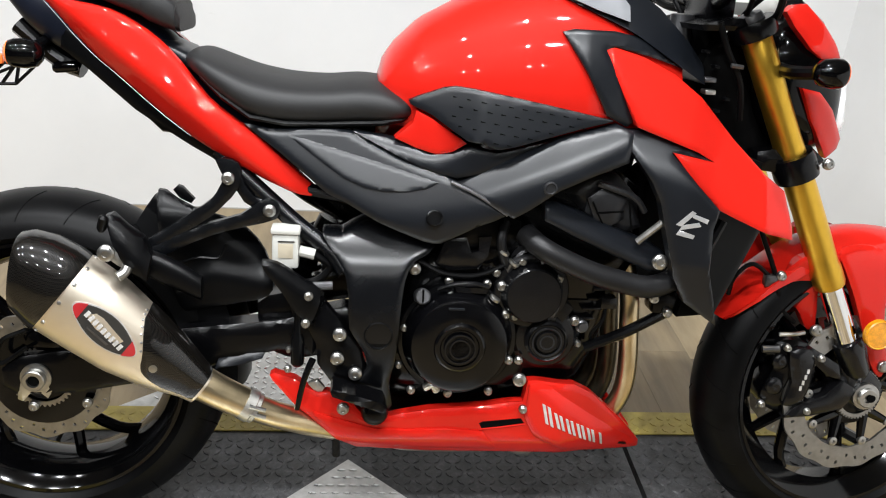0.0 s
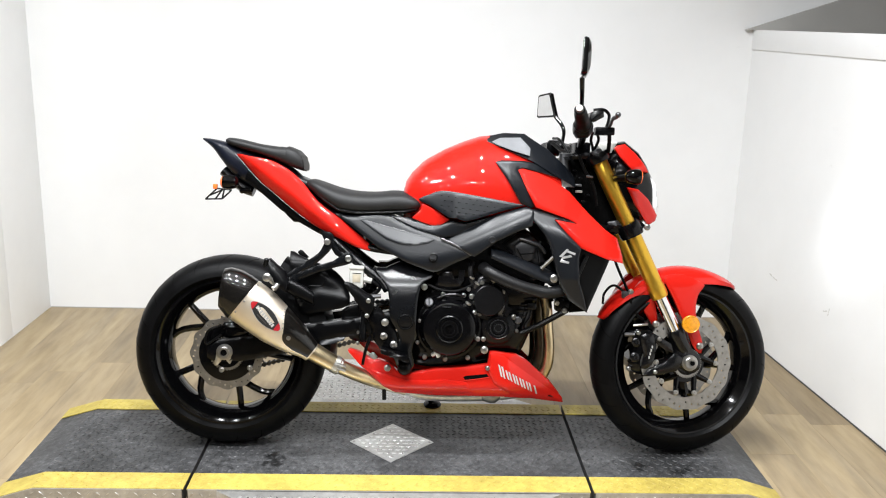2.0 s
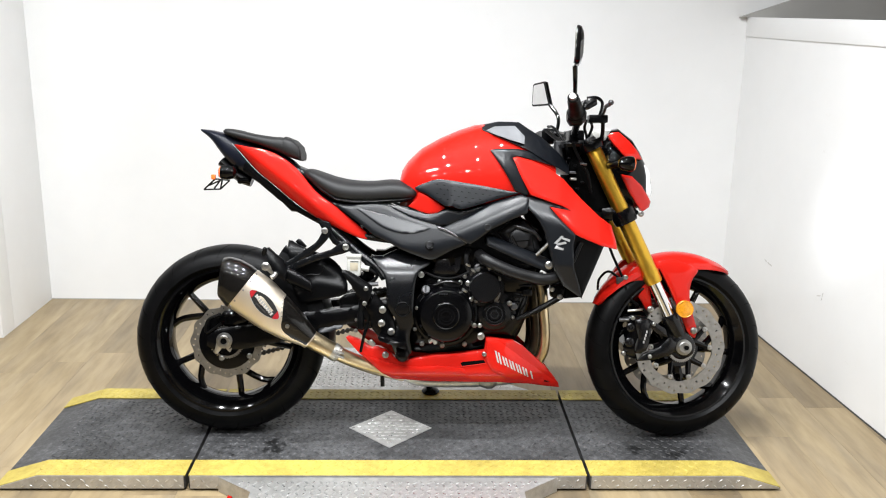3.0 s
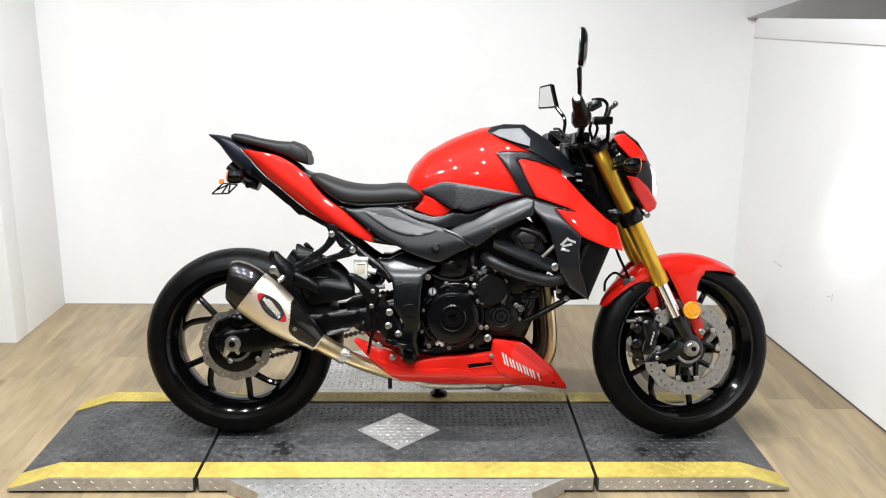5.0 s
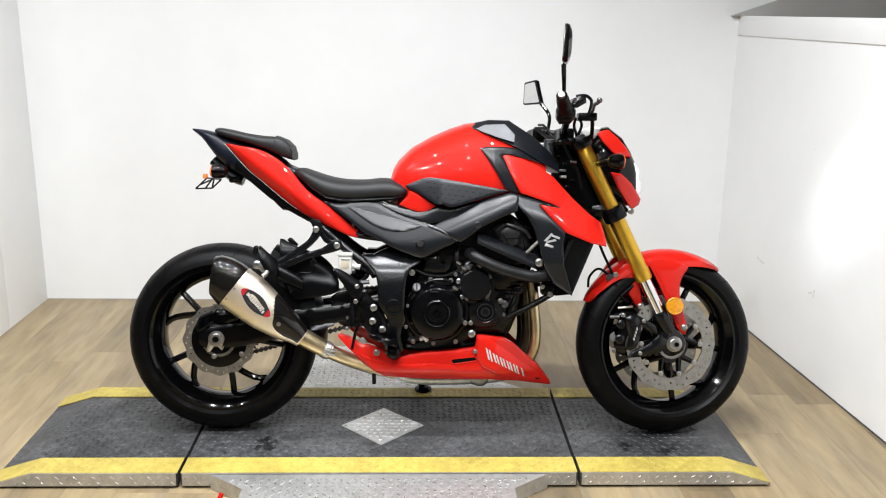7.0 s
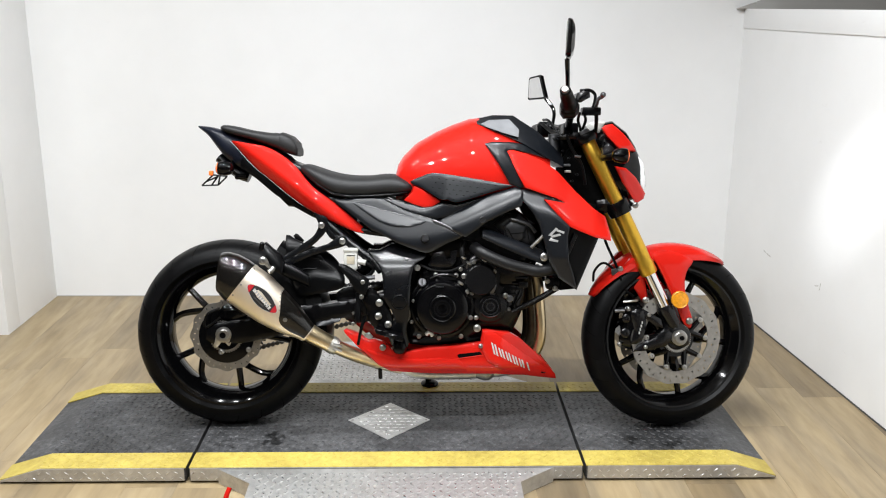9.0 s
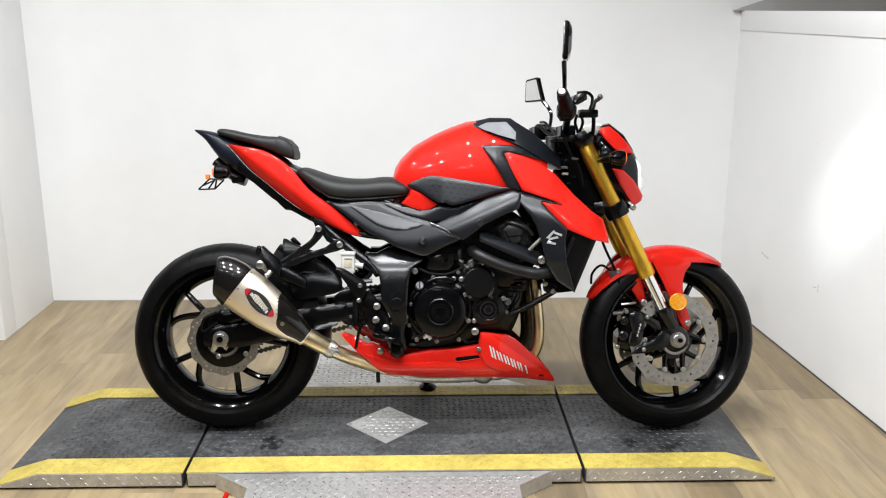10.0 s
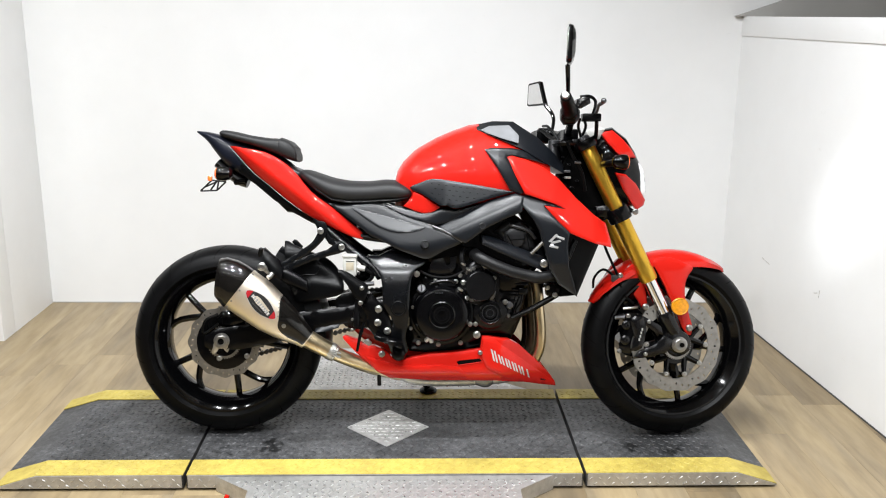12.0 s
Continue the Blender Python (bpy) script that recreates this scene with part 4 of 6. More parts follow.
part("cap_slot", box(P3(0.6255, 0.1695, 0.466), P3(0.6285, 0.163, 0.488)), HOLE, cap)
part("clutch_cable_arm", tube([P3(0.765, 0.14, 0.51), P3(0.775, 0.15, 0.535), P3(0.80, 0.15, 0.545), P3(0.815, 0.14, 0.54)], 0.006, 8), DARKALU, bike)
part("starter_clamp", lathe(P3(0.80, 0.12, 0.533), (0, -1, 0), [(0.026, 0), (0.026, 0.03), (0.021, 0.032), (0.019, 0.01), (0.001, 0.01)], 20), DARKALU, bike)
for x, h, s, r in ((0.612, 0.521, 0.16, 0.008), (0.62, 0.470, 0.155, 0.006), (0.600, 0.415, 0.15, 0.005), (0.594, 0.348, 0.15, 0.005), (0.617, 0.302, 0.15, 0.006), (0.68, 0.297, 0.15, 0.006), (0.67, 0.499, 0.15, 0.006), (0.734, 0.496, 0.15, 0.006), (0.748, 0.516, 0.15, 0.006), (0.758, 0.494, 0.155, 0.007), (0.789, 0.538, 0.155, 0.006), (0.853, 0.508, 0.15, 0.007), (0.768, 0.444, 0.155, 0.006), (0.784, 0.44, 0.15, 0.006), (0.78, 0.362, 0.155, 0.006), (0.797, 0.362, 0.155, 0.006), (0.75, 0.302, 0.15, 0.006), (0.891, 0.43, 0.14, 0.007), (0.903, 0.385, 0.13, 0.005), (0.800, 0.33, 0.165, 0.0095)):
    bolt(x, s, h, r)
part("drain_hose_clip", tube([P3(0.64, 0.155, 0.31), P3(0.652, 0.16, 0.318), P3(0.66, 0.158, 0.306)], 0.007, 8), ALU, bike)
panel("engine_hanger", [(0.812, 0.645), (0.829, 0.645), (0.895, 0.618), (0.956, 0.594), (1.0, 0.578), (1.02, 0.566), (1.014, 0.541), (0.992, 0.538), (0.93, 0.563), (0.86, 0.594), (0.812, 0.617)], lambda x, h: 0.19 - 0.9 * bend(h - (0.626 - 0.4 * (x - 0.82)), 0.004), COVER, None, "satin grey engine hanger beam", True, 0.03, 0.003, 0.012, 1)
part("hanger_strut", tube([P3(0.965, 0.19, 0.588), P3(1.0, 0.2, 0.625), P3(1.01, 0.2, 0.64)], 0.006, 10), DULLALU, bike)
part("coolant_hose", tube([P3(0.79, 0.15, 0.585), P3(0.81, 0.18, 0.572), P3(0.843, 0.19, 0.556), P3(0.896, 0.195, 0.535), P3(0.948, 0.195, 0.521), P3(0.992, 0.195, 0.514), P3(1.036, 0.18, 0.522), P3(1.06, 0.14, 0.525)], 0.0185, 16), HOSE, bike, "thick black rubber coolant hose", 60)
part("throttle_body", shell([(0.64, 0.57), (0.66, 0.60), (0.72, 0.62), (0.79, 0.60), (0.79, 0.56), (0.75, 0.545), (0.73, 0.555), (0.70, 0.545), (0.66, 0.55)], 0.13, 0.26, 0.006, 0.02, 1), PLASTIC, bike)
bolt(1.003, 0.205, 0.559, 0.0105)

# finer engine fittings
part("breather_web", shell([(0.646, 0.526), (0.661, 0.567), (0.696, 0.572), (0.705, 0.546), (0.717, 0.549), (0.716, 0.572), (0.737, 0.575), (0.733, 0.540), (0.719, 0.519), (0.669, 0.514)], 0.142, 0.012, 0.003, 0.02, 1), COVERGREY, bike, "dark grey slotted bracket")
plug = part("coil_cover", shell([(0.884, 0.650), (0.907, 0.668), (0.949, 0.655), (0.941, 0.612), (0.906, 0.598)], 0.166, 0.02, 0.004, 0.012, 1), HEADGREY, bike)
part("head_rail", tube([P3(0.898, 0.165, 0.676), P3(0.93, 0.168, 0.667), P3(0.962, 0.168, 0.654), P3(0.98, 0.165, 0.632)], 0.0055, 8), HEADGREY, bike)
for x0, h0, x1, h1 in ((0.892, 0.646, 0.915, 0.604), (0.952, 0.648, 0.962, 0.598), (0.90, 0.628, 0.945, 0.632)):
    part("head_groove", tube([P3(x0, 0.1665, h0), P3(x1, 0.1665, h1)], 0.0016, 6), HOLE, plug)
part("clutch_rib", shell([(0.678, 0.494), (0.733, 0.492), (0.731, 0.483), (0.683, 0.484)], 0.165, 0.02, 0.003, 0.02, 1), COVERGREY, clutch)
part("clutch_rib", tube([P3(0.652, 0.16, 0.488), P3(0.678, 0.165, 0.499), P3(0.71, 0.165, 0.501), P3(0.735, 0.16, 0.494)], 0.004, 8), COVERGREY, clutch)
part("casting_mark", box(P3(0.672, 0.1835, 0.4435), P3(0.695, 0.176, 0.4495), 0.001), COVERGREY, clutch)
for r in (0.026, 0.0175):
    part("cap_ring", lathe(P3(0.690, 0.1955, 0.397), (0, -1, 0), [(r, -0.002), (r, 0.0012), (r - 0.0025, 0.0012), (r - 0.0025, -0.002)], 32), COVERGREY, clutch)
for r in (0.026, 0.013):
    part("cap_ring", lathe(P3(0.842, 0.159, 0.398), (0, -1, 0), [(r, -0.002), (r, 0.0015), (r - 0.0025, 0.0015), (r - 0.0025, -0.002)], 28), HEADGREY, pump)
part("pump_lug", shell([(0.868, 0.43), (0.885, 0.455), (0.868, 0.468), (0.85, 0.448)], 0.15, 0.03, 0.004, 0.02, 1), COVERGREY, pump)
part("oil_sensor", lathe(P3(0.905, 0.135, 0.42), (0, -1, 0.1), [(0.011, -0.02), (0.011, 0.004), (0.008, 0.006), (0.0075, 0.012), (0.001, 0.012)], 6 * 3), DARKALU, bike)
part("sensor_plug", box(P3(0.932, 0.145, 0.455), P3(0.96, 0.12, 0.475), 0.003), COVERGREY, bike)
part("sensor_lead", tube([P3(0.945, 0.13, 0.457), P3(0.94, 0.135, 0.43), P3(0.925, 0.13, 0.405), P3(0.93, 0.12, 0.38)], 0.0035, 8), RUBBER, bike)
part("breather_hose", tube([P3(0.76, 0.135, 0.60), P3(0.752, 0.15, 0.575), P3(0.757, 0.15, 0.545), P3(0.77, 0.14, 0.52)], 0.008, 10), HOSE, bike)
part("wire_loom", tube([P3(0.62, 0.14, 0.53), P3(0.66, 0.15, 0.513), P3(0.71, 0.15, 0.51), P3(0.75, 0.15, 0.525), P3(0.79, 0.145, 0.55)], 0.0045, 8), RUBBER, bike)
for x, h in ((0.757, 0.553), (0.775, 0.535), (0.822, 0.545), (0.748, 0.472)):
    part("hose_clip", lathe(P3(x, 0.152, h), (0.6, -0.2, 1), [(0.0085, -0.003), (0.010, -0.002), (0.010, 0.002), (0.0085, 0.003)], 14), ALU, bike)
for k in range(7):                                 # fins between the header ports
    h = 0.50 - 0.018 * k
    part("case_fin", box(P3(0.93 - 0.008 * k, 0.128, h), P3(0.975 - 0.012 * k, 0.10, h + 0.005), 0.001), COVERGREY, bike)

# ---- radiator and shrouds ----
rad = part("radiator", shell([(1.06, 0.45), (1.11, 0.455), (1.17, 0.72), (1.12, 0.73)], 0.165, 0.33, 0.006, 0.03, 1), HOLE, bike, "black radiator")
panel("radiator_side_panel", [(1.075, 0.53), (1.045, 0.62), (1.09, 0.665), (1.185, 0.640), (1.108, 0.455)], lambda x, h: 0.19 + 0.1 * (1.1 - x), PLASTIC, None, "black ribbed radiator side panel", True, 0.02, 0.008, 0.016, 1)
part("side_panel_rib", tube([P3(1.075, 0.2, 0.57), P3(1.10, 0.197, 0.63)], 0.008, 8), PLASTIC, bike)
panel("red_shroud", [(0.888, 0.886), (0.9, 0.890), (0.951, 0.877), (1.003, 0.853), (1.047, 0.821), (1.099, 0.761), (1.152, 0.710), (1.19, 0.684), (1.203, 0.632), (1.203, 0.611), (1.153, 0.623), (1.101, 0.644), (1.078, 0.654), (1.039, 0.692), (1.001, 0.737), (1.066, 0.726), (1.039, 0.740), (0.944, 0.772), (0.918, 0.821)], lambda x, h: shroud_s(x, h) + 0.012, RED, None, "glossy red radiator shroud", True, 0.025, 0.012, 0.013, 1, 45)
shr = panel("black_shroud", [(0.912, 0.765), (0.977, 0.767), (1.063, 0.727), (1.0, 0.737), (1.038, 0.693), (1.076, 0.655), (1.07, 0.624), (1.074, 0.555), (1.092, 0.503), (1.105, 0.457), (1.084, 0.471), (1.049, 0.494), (1.022, 0.538), (1.004, 0.598), (0.987, 0.659), (0.969, 0.693), (0.943, 0.727)], shroud_low_s, COVER, None, "satin dark grey lower shroud with a silver emblem", True, 0.025, 0.01, 0.013, 1, 30)
for pts in (((1.012, 0.628), (1.034, 0.652), (1.04, 0.649), (1.02, 0.626)), ((1.018, 0.620), (1.05, 0.628), (1.046, 0.634), (1.022, 0.628)), ((1.034, 0.648), (1.06, 0.640), (1.058, 0.633), (1.036, 0.641)), ((1.014, 0.612), (1.04, 0.607), (1.042, 0.613), (1.018, 0.620))):
    part("emblem_bar", shell(pts, lambda x, h: shroud_low_s(x, h) + 0.0025, 0.003, 0.001, 0.02, 1), SILVERLOGO, shr)
for side in (1, -1):
    part("radiator_stay", tube([P3(0.915, 0.13 * side, 0.378), P3(0.98, 0.14 * side, 0.412), P3(1.055, 0.14 * side, 0.455)], 0.0095, 10), FRAME, bike)
bolt(1.046, 0.155, 0.455, 0.007)
bolt(1.022, 0.15, 0.478, 0.007, mat=ALU)
part("radiator_bracket", box(P3(1.02, 0.15, 0.45), P3(1.07, 0.1, 0.49), 0.008), FRAME, bike)

# ---- belly pan and exhaust ----
BELLY = [(0.379, 0.319), (0.386, 0.323), (0.423, 0.313), (0.443, 0.299), (0.461, 0.291), (0.477, 0.293), (0.500, 0.285), (0.519, 0.275), (0.537, 0.255), (0.561, 0.246), (0.597, 0.256), (0.652, 0.266), (0.739, 0.272), (0.812, 0.283), (0.818, 0.322), (0.834, 0.323), (0.902, 0.314), (0.938, 0.292), (1.014, 0.221), (1.066, 0.156), (1.071, 0.138), (1.011, 0.152), (0.957, 0.166), (0.867, 0.178), (0.76, 0.179), (0.652, 0.180), (0.528, 0.189), (0.490, 0.210), (0.448, 0.250), (0.423, 0.270), (0.383, 0.311)]
belly = panel("belly_pan", BELLY, belly_s, RED, None, "glossy red belly pan with a white wordmark shape", True, 0.02, 0.012, 0.014, 1, 35)
part("belly_front", shell([(0.820, 0.318), (0.834, 0.3205), (0.902, 0.3115), (0.938, 0.2895), (1.012, 0.219), (1.060, 0.158), (1.066, 0.141), (1.0, 0.158), (0.90, 0.184), (0.834, 0.224), (0.817, 0.256)], lambda x, h: belly_s(x, h) + 0.007 - 0.35 * bend(h - 0.262 + 0.75 * (x - 0.9), 0.005), 0.008, 0.003, 0.008, 1), RED, belly)
part("belly_side", shell([(0.452, 0.262), (0.50, 0.248), (0.556, 0.232), (0.61, 0.230), (0.68, 0.234), (0.745, 0.228), (0.776, 0.188), (0.65, 0.189), (0.53, 0.196), (0.494, 0.210), (0.47, 0.236)], lambda x, h: belly_s(x, h) + 0.0055 - 0.12 * bend(0.222 - h, 0.003), 0.008, 0.002, 0.008, 1), RED, belly)
part("belly_floor", shell([(0.5, 0.196), (0.56, 0.215), (0.95, 0.2), (1.03, 0.168), (0.95, 0.175), (0.76, 0.186), (0.55, 0.188)], 0.09, 0.18, 0.004, 0.04, 1), PLASTIC, bike)
for k in range(6):                                # the wordmark as six pairs of plain slanted strokes
    x, h = 0.856 + k * 0.0222, 0.263 - k * 0.0128
    for dx, w, tall in ((-0.0048, 0.0029, 1.0), (0.0048, 0.0029, 1.0)) if k < 5 else ((0.0, 0.0029, 1.0),):
        x0, h0, t = x + dx, h - dx * 0.55, 0.0155 * tall * (1.25 if k == 0 else 1.0)
        pts = ((x0 - w - 0.004, h0 + t), (x0 + w - 0.004, h0 + t - 1.1 * w), (x0 + w + 0.005, h0 - t - 0.55 * w), (x0 - w + 0.005, h0 - t + 0.55 * w))
        part("wordmark_bar", shell(pts, lambda x, h: belly_s(x, h) + 0.0085 - 0.35 * bend(h - 0.262 + 0.75 * (x - 0.9), 0.005), 0.004, 0, 0.006, 1), WHITEDECAL, belly)
part("belly_slot", shell([(0.738, 0.242), (0.744, 0.246), (0.811, 0.253), (0.817, 0.244), (0.744, 0.232)], lambda x, h: belly_s(x, h) + 0.0006, 0.004, 0, 0.02, 1), HOLE, belly)
part("slot_lip", tube([P3(0.738, 0.153, 0.231), P3(0.78, 0.153, 0.2365), P3(0.819, 0.153, 0.2425)], 0.0016, 6, 2), RED, belly)
bolt(0.503, 0.157, 0.268, 0.0085)
bolt(0.812, 0.158, 0.272, 0.006)


def cut_can():
    """The silencer: a tapering oval can on a slanting axis, with a slash-cut carbon end cap and a carbon heat shield on its front cone."""
    a = P3(0.065, 0.188, 0.481)
    ax = P3(0.78, -0.045, -0.626).normalized()
    up = P3(0.626, 0, 0.78)
    up = (up - ax * up.dot(ax)).normalized()
    out = up.cross(ax) if up.cross(ax).y < 0 else ax.cross(up)
    ROWS = ((-0.006, 0.0705, -0.070, 0.057), (0.03, 0.0725, -0.0692, 0.057), (0.07, 0.0728, -0.067, 0.056), (0.125, 0.0645, -0.0635, 0.053), (0.178, 0.0548, -0.0525, 0.046), (0.21, 0.0478, -0.0435, 0.040), (0.245, 0.0375, -0.0305, 0.033), (0.266, 0.0325, -0.0270, 0.030))

    def size(t):
        top, bot, w = (interp(t, [(r[0], r[i]) for r in ROWS]) for i in (1, 2, 3))
        return (top + bot) / 2, (top - bot) / 2, w

    def spot(t, g, lift=0.0, p=2.4):
        """A point on the can: t along it, g round it from the top towards the viewer."""
        c, ru, rs = size(t)
        cs, sn = math.cos(g), math.sin(g)
        u = c + (ru + lift) * math.copysign(abs(cs) ** (2 / p), cs)
        return a + ax * t + up * u + out * ((rs + lift) * math.copysign(abs(sn) ** (2 / p), sn))

    def sec(t, ru, rs, lean=0.0, c=0.0, n=40, p=2.4):
        loop = []
        for k in range(n):
            g = 2 * math.pi * k / n
            cs, sn = math.cos(g), math.sin(g)
            u = c + ru * math.copysign(abs(cs) ** (2 / p), cs)
            loop.append(a + ax * (t + lean * u) + up * u + out * rs * math.copysign(abs(sn) ** (2 / p), sn))
        return loop
    ts = [-0.006 + 0.272 * k / 24 for k in range(25)]
    can = part("silencer", rings(bmesh.new(), [[spot(t, 2 * math.pi * k / 40) for k in range(40)] for t in ts]), TITAN, bike, "brushed metal exhaust silencer with carbon ends", 40)
    part("end_cap", rings(bmesh.new(), [sec(0.004, 0.0722, 0.0588), sec(0.0, 0.0727, 0.0592), sec(-0.012, 0.0722, 0.0592, -0.1), sec(-0.032, 0.0685, 0.058, -0.3, -0.002), sec(-0.056, 0.0605, 0.055, -0.5, -0.007), sec(-0.072, 0.0525, 0.052, -0.577, -0.012), sec(-0.074, 0.0505, 0.050, -0.577, -0.012), sec(-0.070, 0.0485, 0.048, -0.56, -0.012), sec(-0.04, 0.047, 0.046, -0.3, -0.008), sec(0.0, 0.042, 0.040)]), CARBON, can, "glossy carbon slash-cut end cap", 40)
    part("outlet", rings(bmesh.new(), [sec(-0.03, 0.030, 0.03, 0, -0.005), sec(-0.03, 0.027, 0.027, 0, -0.005), sec(0.01, 0.027, 0.027), sec(0.01, 0.030, 0.03)]), PIPE, can)
    # the heat shield reaches further along the can on top than at the side
    start = ((0.0, 0.120), (0.6, 0.122), (1.0, 0.135), (1.4, 0.152), (1.65, 0.163), (1.8, 0.172), (1.92, 0.188), (2.0, 0.208))
    bm, outer, inner = bmesh.new(), [], []
    gs = [-1.5 + 3.5 * k / 44 for k in range(45)]
    for g in gs:
        t0 = interp(abs(g), start)
        row = [(t0 + (0.262 - t0) * j / 14, g) for j in range(15)]
        outer.append([bm.verts.new(spot(t, q, 0.0012 if j in (0, 14) else 0.0026)) for j, (t, q) in enumerate(row)])
        inner.append([bm.verts.new(spot(t, q, 0.0002)) for t, q in row])
    for i in range(44):
        for j in range(14):
            bm.faces.new((outer[i][j], outer[i][j + 1], outer[i + 1][j + 1], outer[i + 1][j]))
        for j in (0, 14):
            bm.faces.new((outer[i][j], outer[i + 1][j], inner[i + 1][j], inner[i][j]))
    for i in (0, 44):
        for j in range(14):
            bm.faces.new((outer[i][j], outer[i][j + 1], inner[i][j + 1], inner[i][j]))
    part("heat_shield", bm, CARBON, can, "carbon weave heat shield", 40)
    part("shield_screw", lathe(spot(0.180, 1.56, 0.0022), out, [(0.0075, -0.003), (0.0065, 0.0015), (0.001, 0.002)], 14), STEEL, can)
    for k in range(7):                             # small rivets along the edge of the shield
        q = spot(interp(0.3 + 0.18 * k, start) - 0.003, 0.3 + 0.18 * k, 0.0)
        part("rivet", lathe(q, q - (a + ax * 0.13), [(0.0022, -0.002), (0.002, 0.0014), (0.0005, 0.002)], 8), STEEL, can)
    for g in (-0.9, -0.2, 0.45, 1.0, 1.5, 2.0, 2.5):
        q = spot(0.010, g, 0.0005)
        part("rivet", lathe(q, q - (a + ax * 0.010), [(0.0034, -0.002), (0.003, 0.0012), (0.0005, 0.0018)], 10), STEEL, can)

    def face(t, u, lift):
        """A place on the viewer's side of the can, by its height u on it."""
        c, ru, rs = size(t)
        k = min(0.999, abs((u - c) / ru))
        return a + ax * t + up * u + out * (rs * (1 - k ** 2.4) ** (1 / 2.4) + lift)

    def decal(name, loop, lift, mat, thick=0.003):
        bm = bmesh.new()
        f = bm.faces.new([bm.verts.new(face(t, u, lift)) for t, u in loop])
        ex = bmesh.ops.extrude_face_region(bm, geom=[f], use_keep_orig=True)
        for v in ex["geom"]:
            if isinstance(v, bmesh.types.BMVert):
                v.co -= out * thick
        part(name, bm, mat, can)

    def oval(k, n=30, lo=0.0, hi=2 * math.pi):
        """A pointed oval, leaning a little on the can."""
        pts = []
        for i in range(n):
            g = lo + (hi - lo) * i / (n - 1 if hi - lo < 6 else n)
            t = 0.061 * k * math.cos(g)
            pts.append((0.086 + t, 0.013 - 0.12 * t + 0.026 * k * math.sin(g) * (1 - 0.3 * math.cos(g) ** 2)))
        return pts
    decal("badge_border", oval(1.0), 0.0006, SILVERLOGO)
    decal("badge", oval(0.93), 0.0012, BADGE)
    for mid in (0.0, math.pi):                     # red tips of the oval
        decal("badge_tip", oval(0.955, 14, mid - 0.75, mid + 0.75), 0.0017, BADGERED, 0.002)
    for k in range(9):                             # the wordmark as plain slanted bars
        t = 0.048 + 0.0085 * k
        u = 0.0205 - 0.235 * (t - 0.048)
        decal("badge_bar", ((t, u - 0.005), (t + 0.0058, u - 0.0062), (t + 0.0072, u + 0.0036), (t + 0.0014, u + 0.005)), 0.0021, WHITEDECAL, 0.001)
    decal("badge_bar", ((0.062, 0.0035), (0.104, -0.002), (0.102, -0.0055), (0.064, 0.0005)), 0.0021, DARKALU, 0.001)
    return can


can = cut_can()
part("link_pipe", tube([P3(0.262, 0.172, 0.327), P3(0.30, 0.17, 0.304), P3(0.347, 0.163, 0.277)], 0.0295, 20, r_end=0.0262), PIPE, bike, "heat-tinted link pipe", 60)
part("mid_pipe", tube([P3(0.343, 0.163, 0.279), P3(0.40, 0.15, 0.251), P3(0.47, 0.12, 0.219), P3(0.56, 0.09, 0.19)], 0.0228, 18, r_end=0.0215), PIPE, bike, "heat-tinted exhaust pipe", 60)
part("pipe_clamp", lathe(P3(0.349, 0.162, 0.276), (0.85, 0.05, -0.5), [(0.0255, -0.013), (0.0285, -0.012), (0.0285, 0.004), (0.0262, 0.006), (0.0262, 0.012), (0.0235, 0.014)], 24), ALU, bike)
for dz in (0.0, 0.013):
    part("clamp_spring", tube([P3(0.350, 0.187, 0.287 - dz), P3(0.376, 0.18, 0.276 - dz)], 0.0042, 8), STEEL, bike)
part("collector", tube([P3(0.56, 0.08, 0.19), P3(0.60, 0.078, 0.172), P3(0.64, 0.075, 0.166), P3(0.726, 0.075, 0.165), P3(0.82, 0.07, 0.167), P3(0.9, 0.07, 0.175), P3(0.96, 0.06, 0.19)], 0.0185, 16), ALU, bike, "dull metal exhaust collector", 60)
part("collector_joint", lathe(P3(0.835, 0.08, 0.172), (1, 0, 0.05), [(0.017, -0.034), (0.022, -0.024), (0.028, -0.008), (0.028, 0.008), (0.022, 0.018), (0.017, 0.024)], 24), DULLALU, bike)
# the inner pipes get a darker metal than the outermost one
for s, dx in ((0.085, 0.0), (0.03, -0.022), (-0.03, -0.03), (-0.085, -0.012)):
    part("header_pipe", tube([P3(0.985 + dx, s, 0.52), P3(1.0 + dx, s, 0.46), P3(1.006 + dx, s, 0.40), P3(1.012 + dx, s, 0.33), P3(1.008 + dx, s * 0.95, 0.27), P3(0.982 + dx, s * 0.85, 0.22), P3(0.93, s * 0.7, 0.19)], 0.0175, 14), PIPE if s > 0.08 else DARKPIPE, bike, "heat-tinted exhaust header pipe", 60)

# ---- swingarm, hugger, chain, rear brake ----
def beam(name, rows, s0, depth, mat, label="", edge=0.01, side=1):
    return part(name, shell(rows, s0, depth, edge, 0.02, 1, side), mat, bike, label)


ARM = [(-0.055, 0.318), (-0.03, 0.340), (0.08, 0.358), (0.242, 0.396), (0.318, 0.405), (0.39, 0.413), (0.50, 0.44), (0.56, 0.43), (0.56, 0.39), (0.46, 0.373), (0.402, 0.363), (0.34, 0.349), (0.289, 0.332), (0.237, 0.312), (0.06, 0.278), (-0.03, 0.272), (-0.055, 0.288)]
for side in (1, -1):
    part("swingarm", shell(ARM, lambda x, h: 0.13 - 0.2 * bend(h - 0.385 - 0.12 * (x - 0.25), 0.003), 0.04, 0.004, 0.012, 1, side), FRAME, bike, "black swingarm beam")
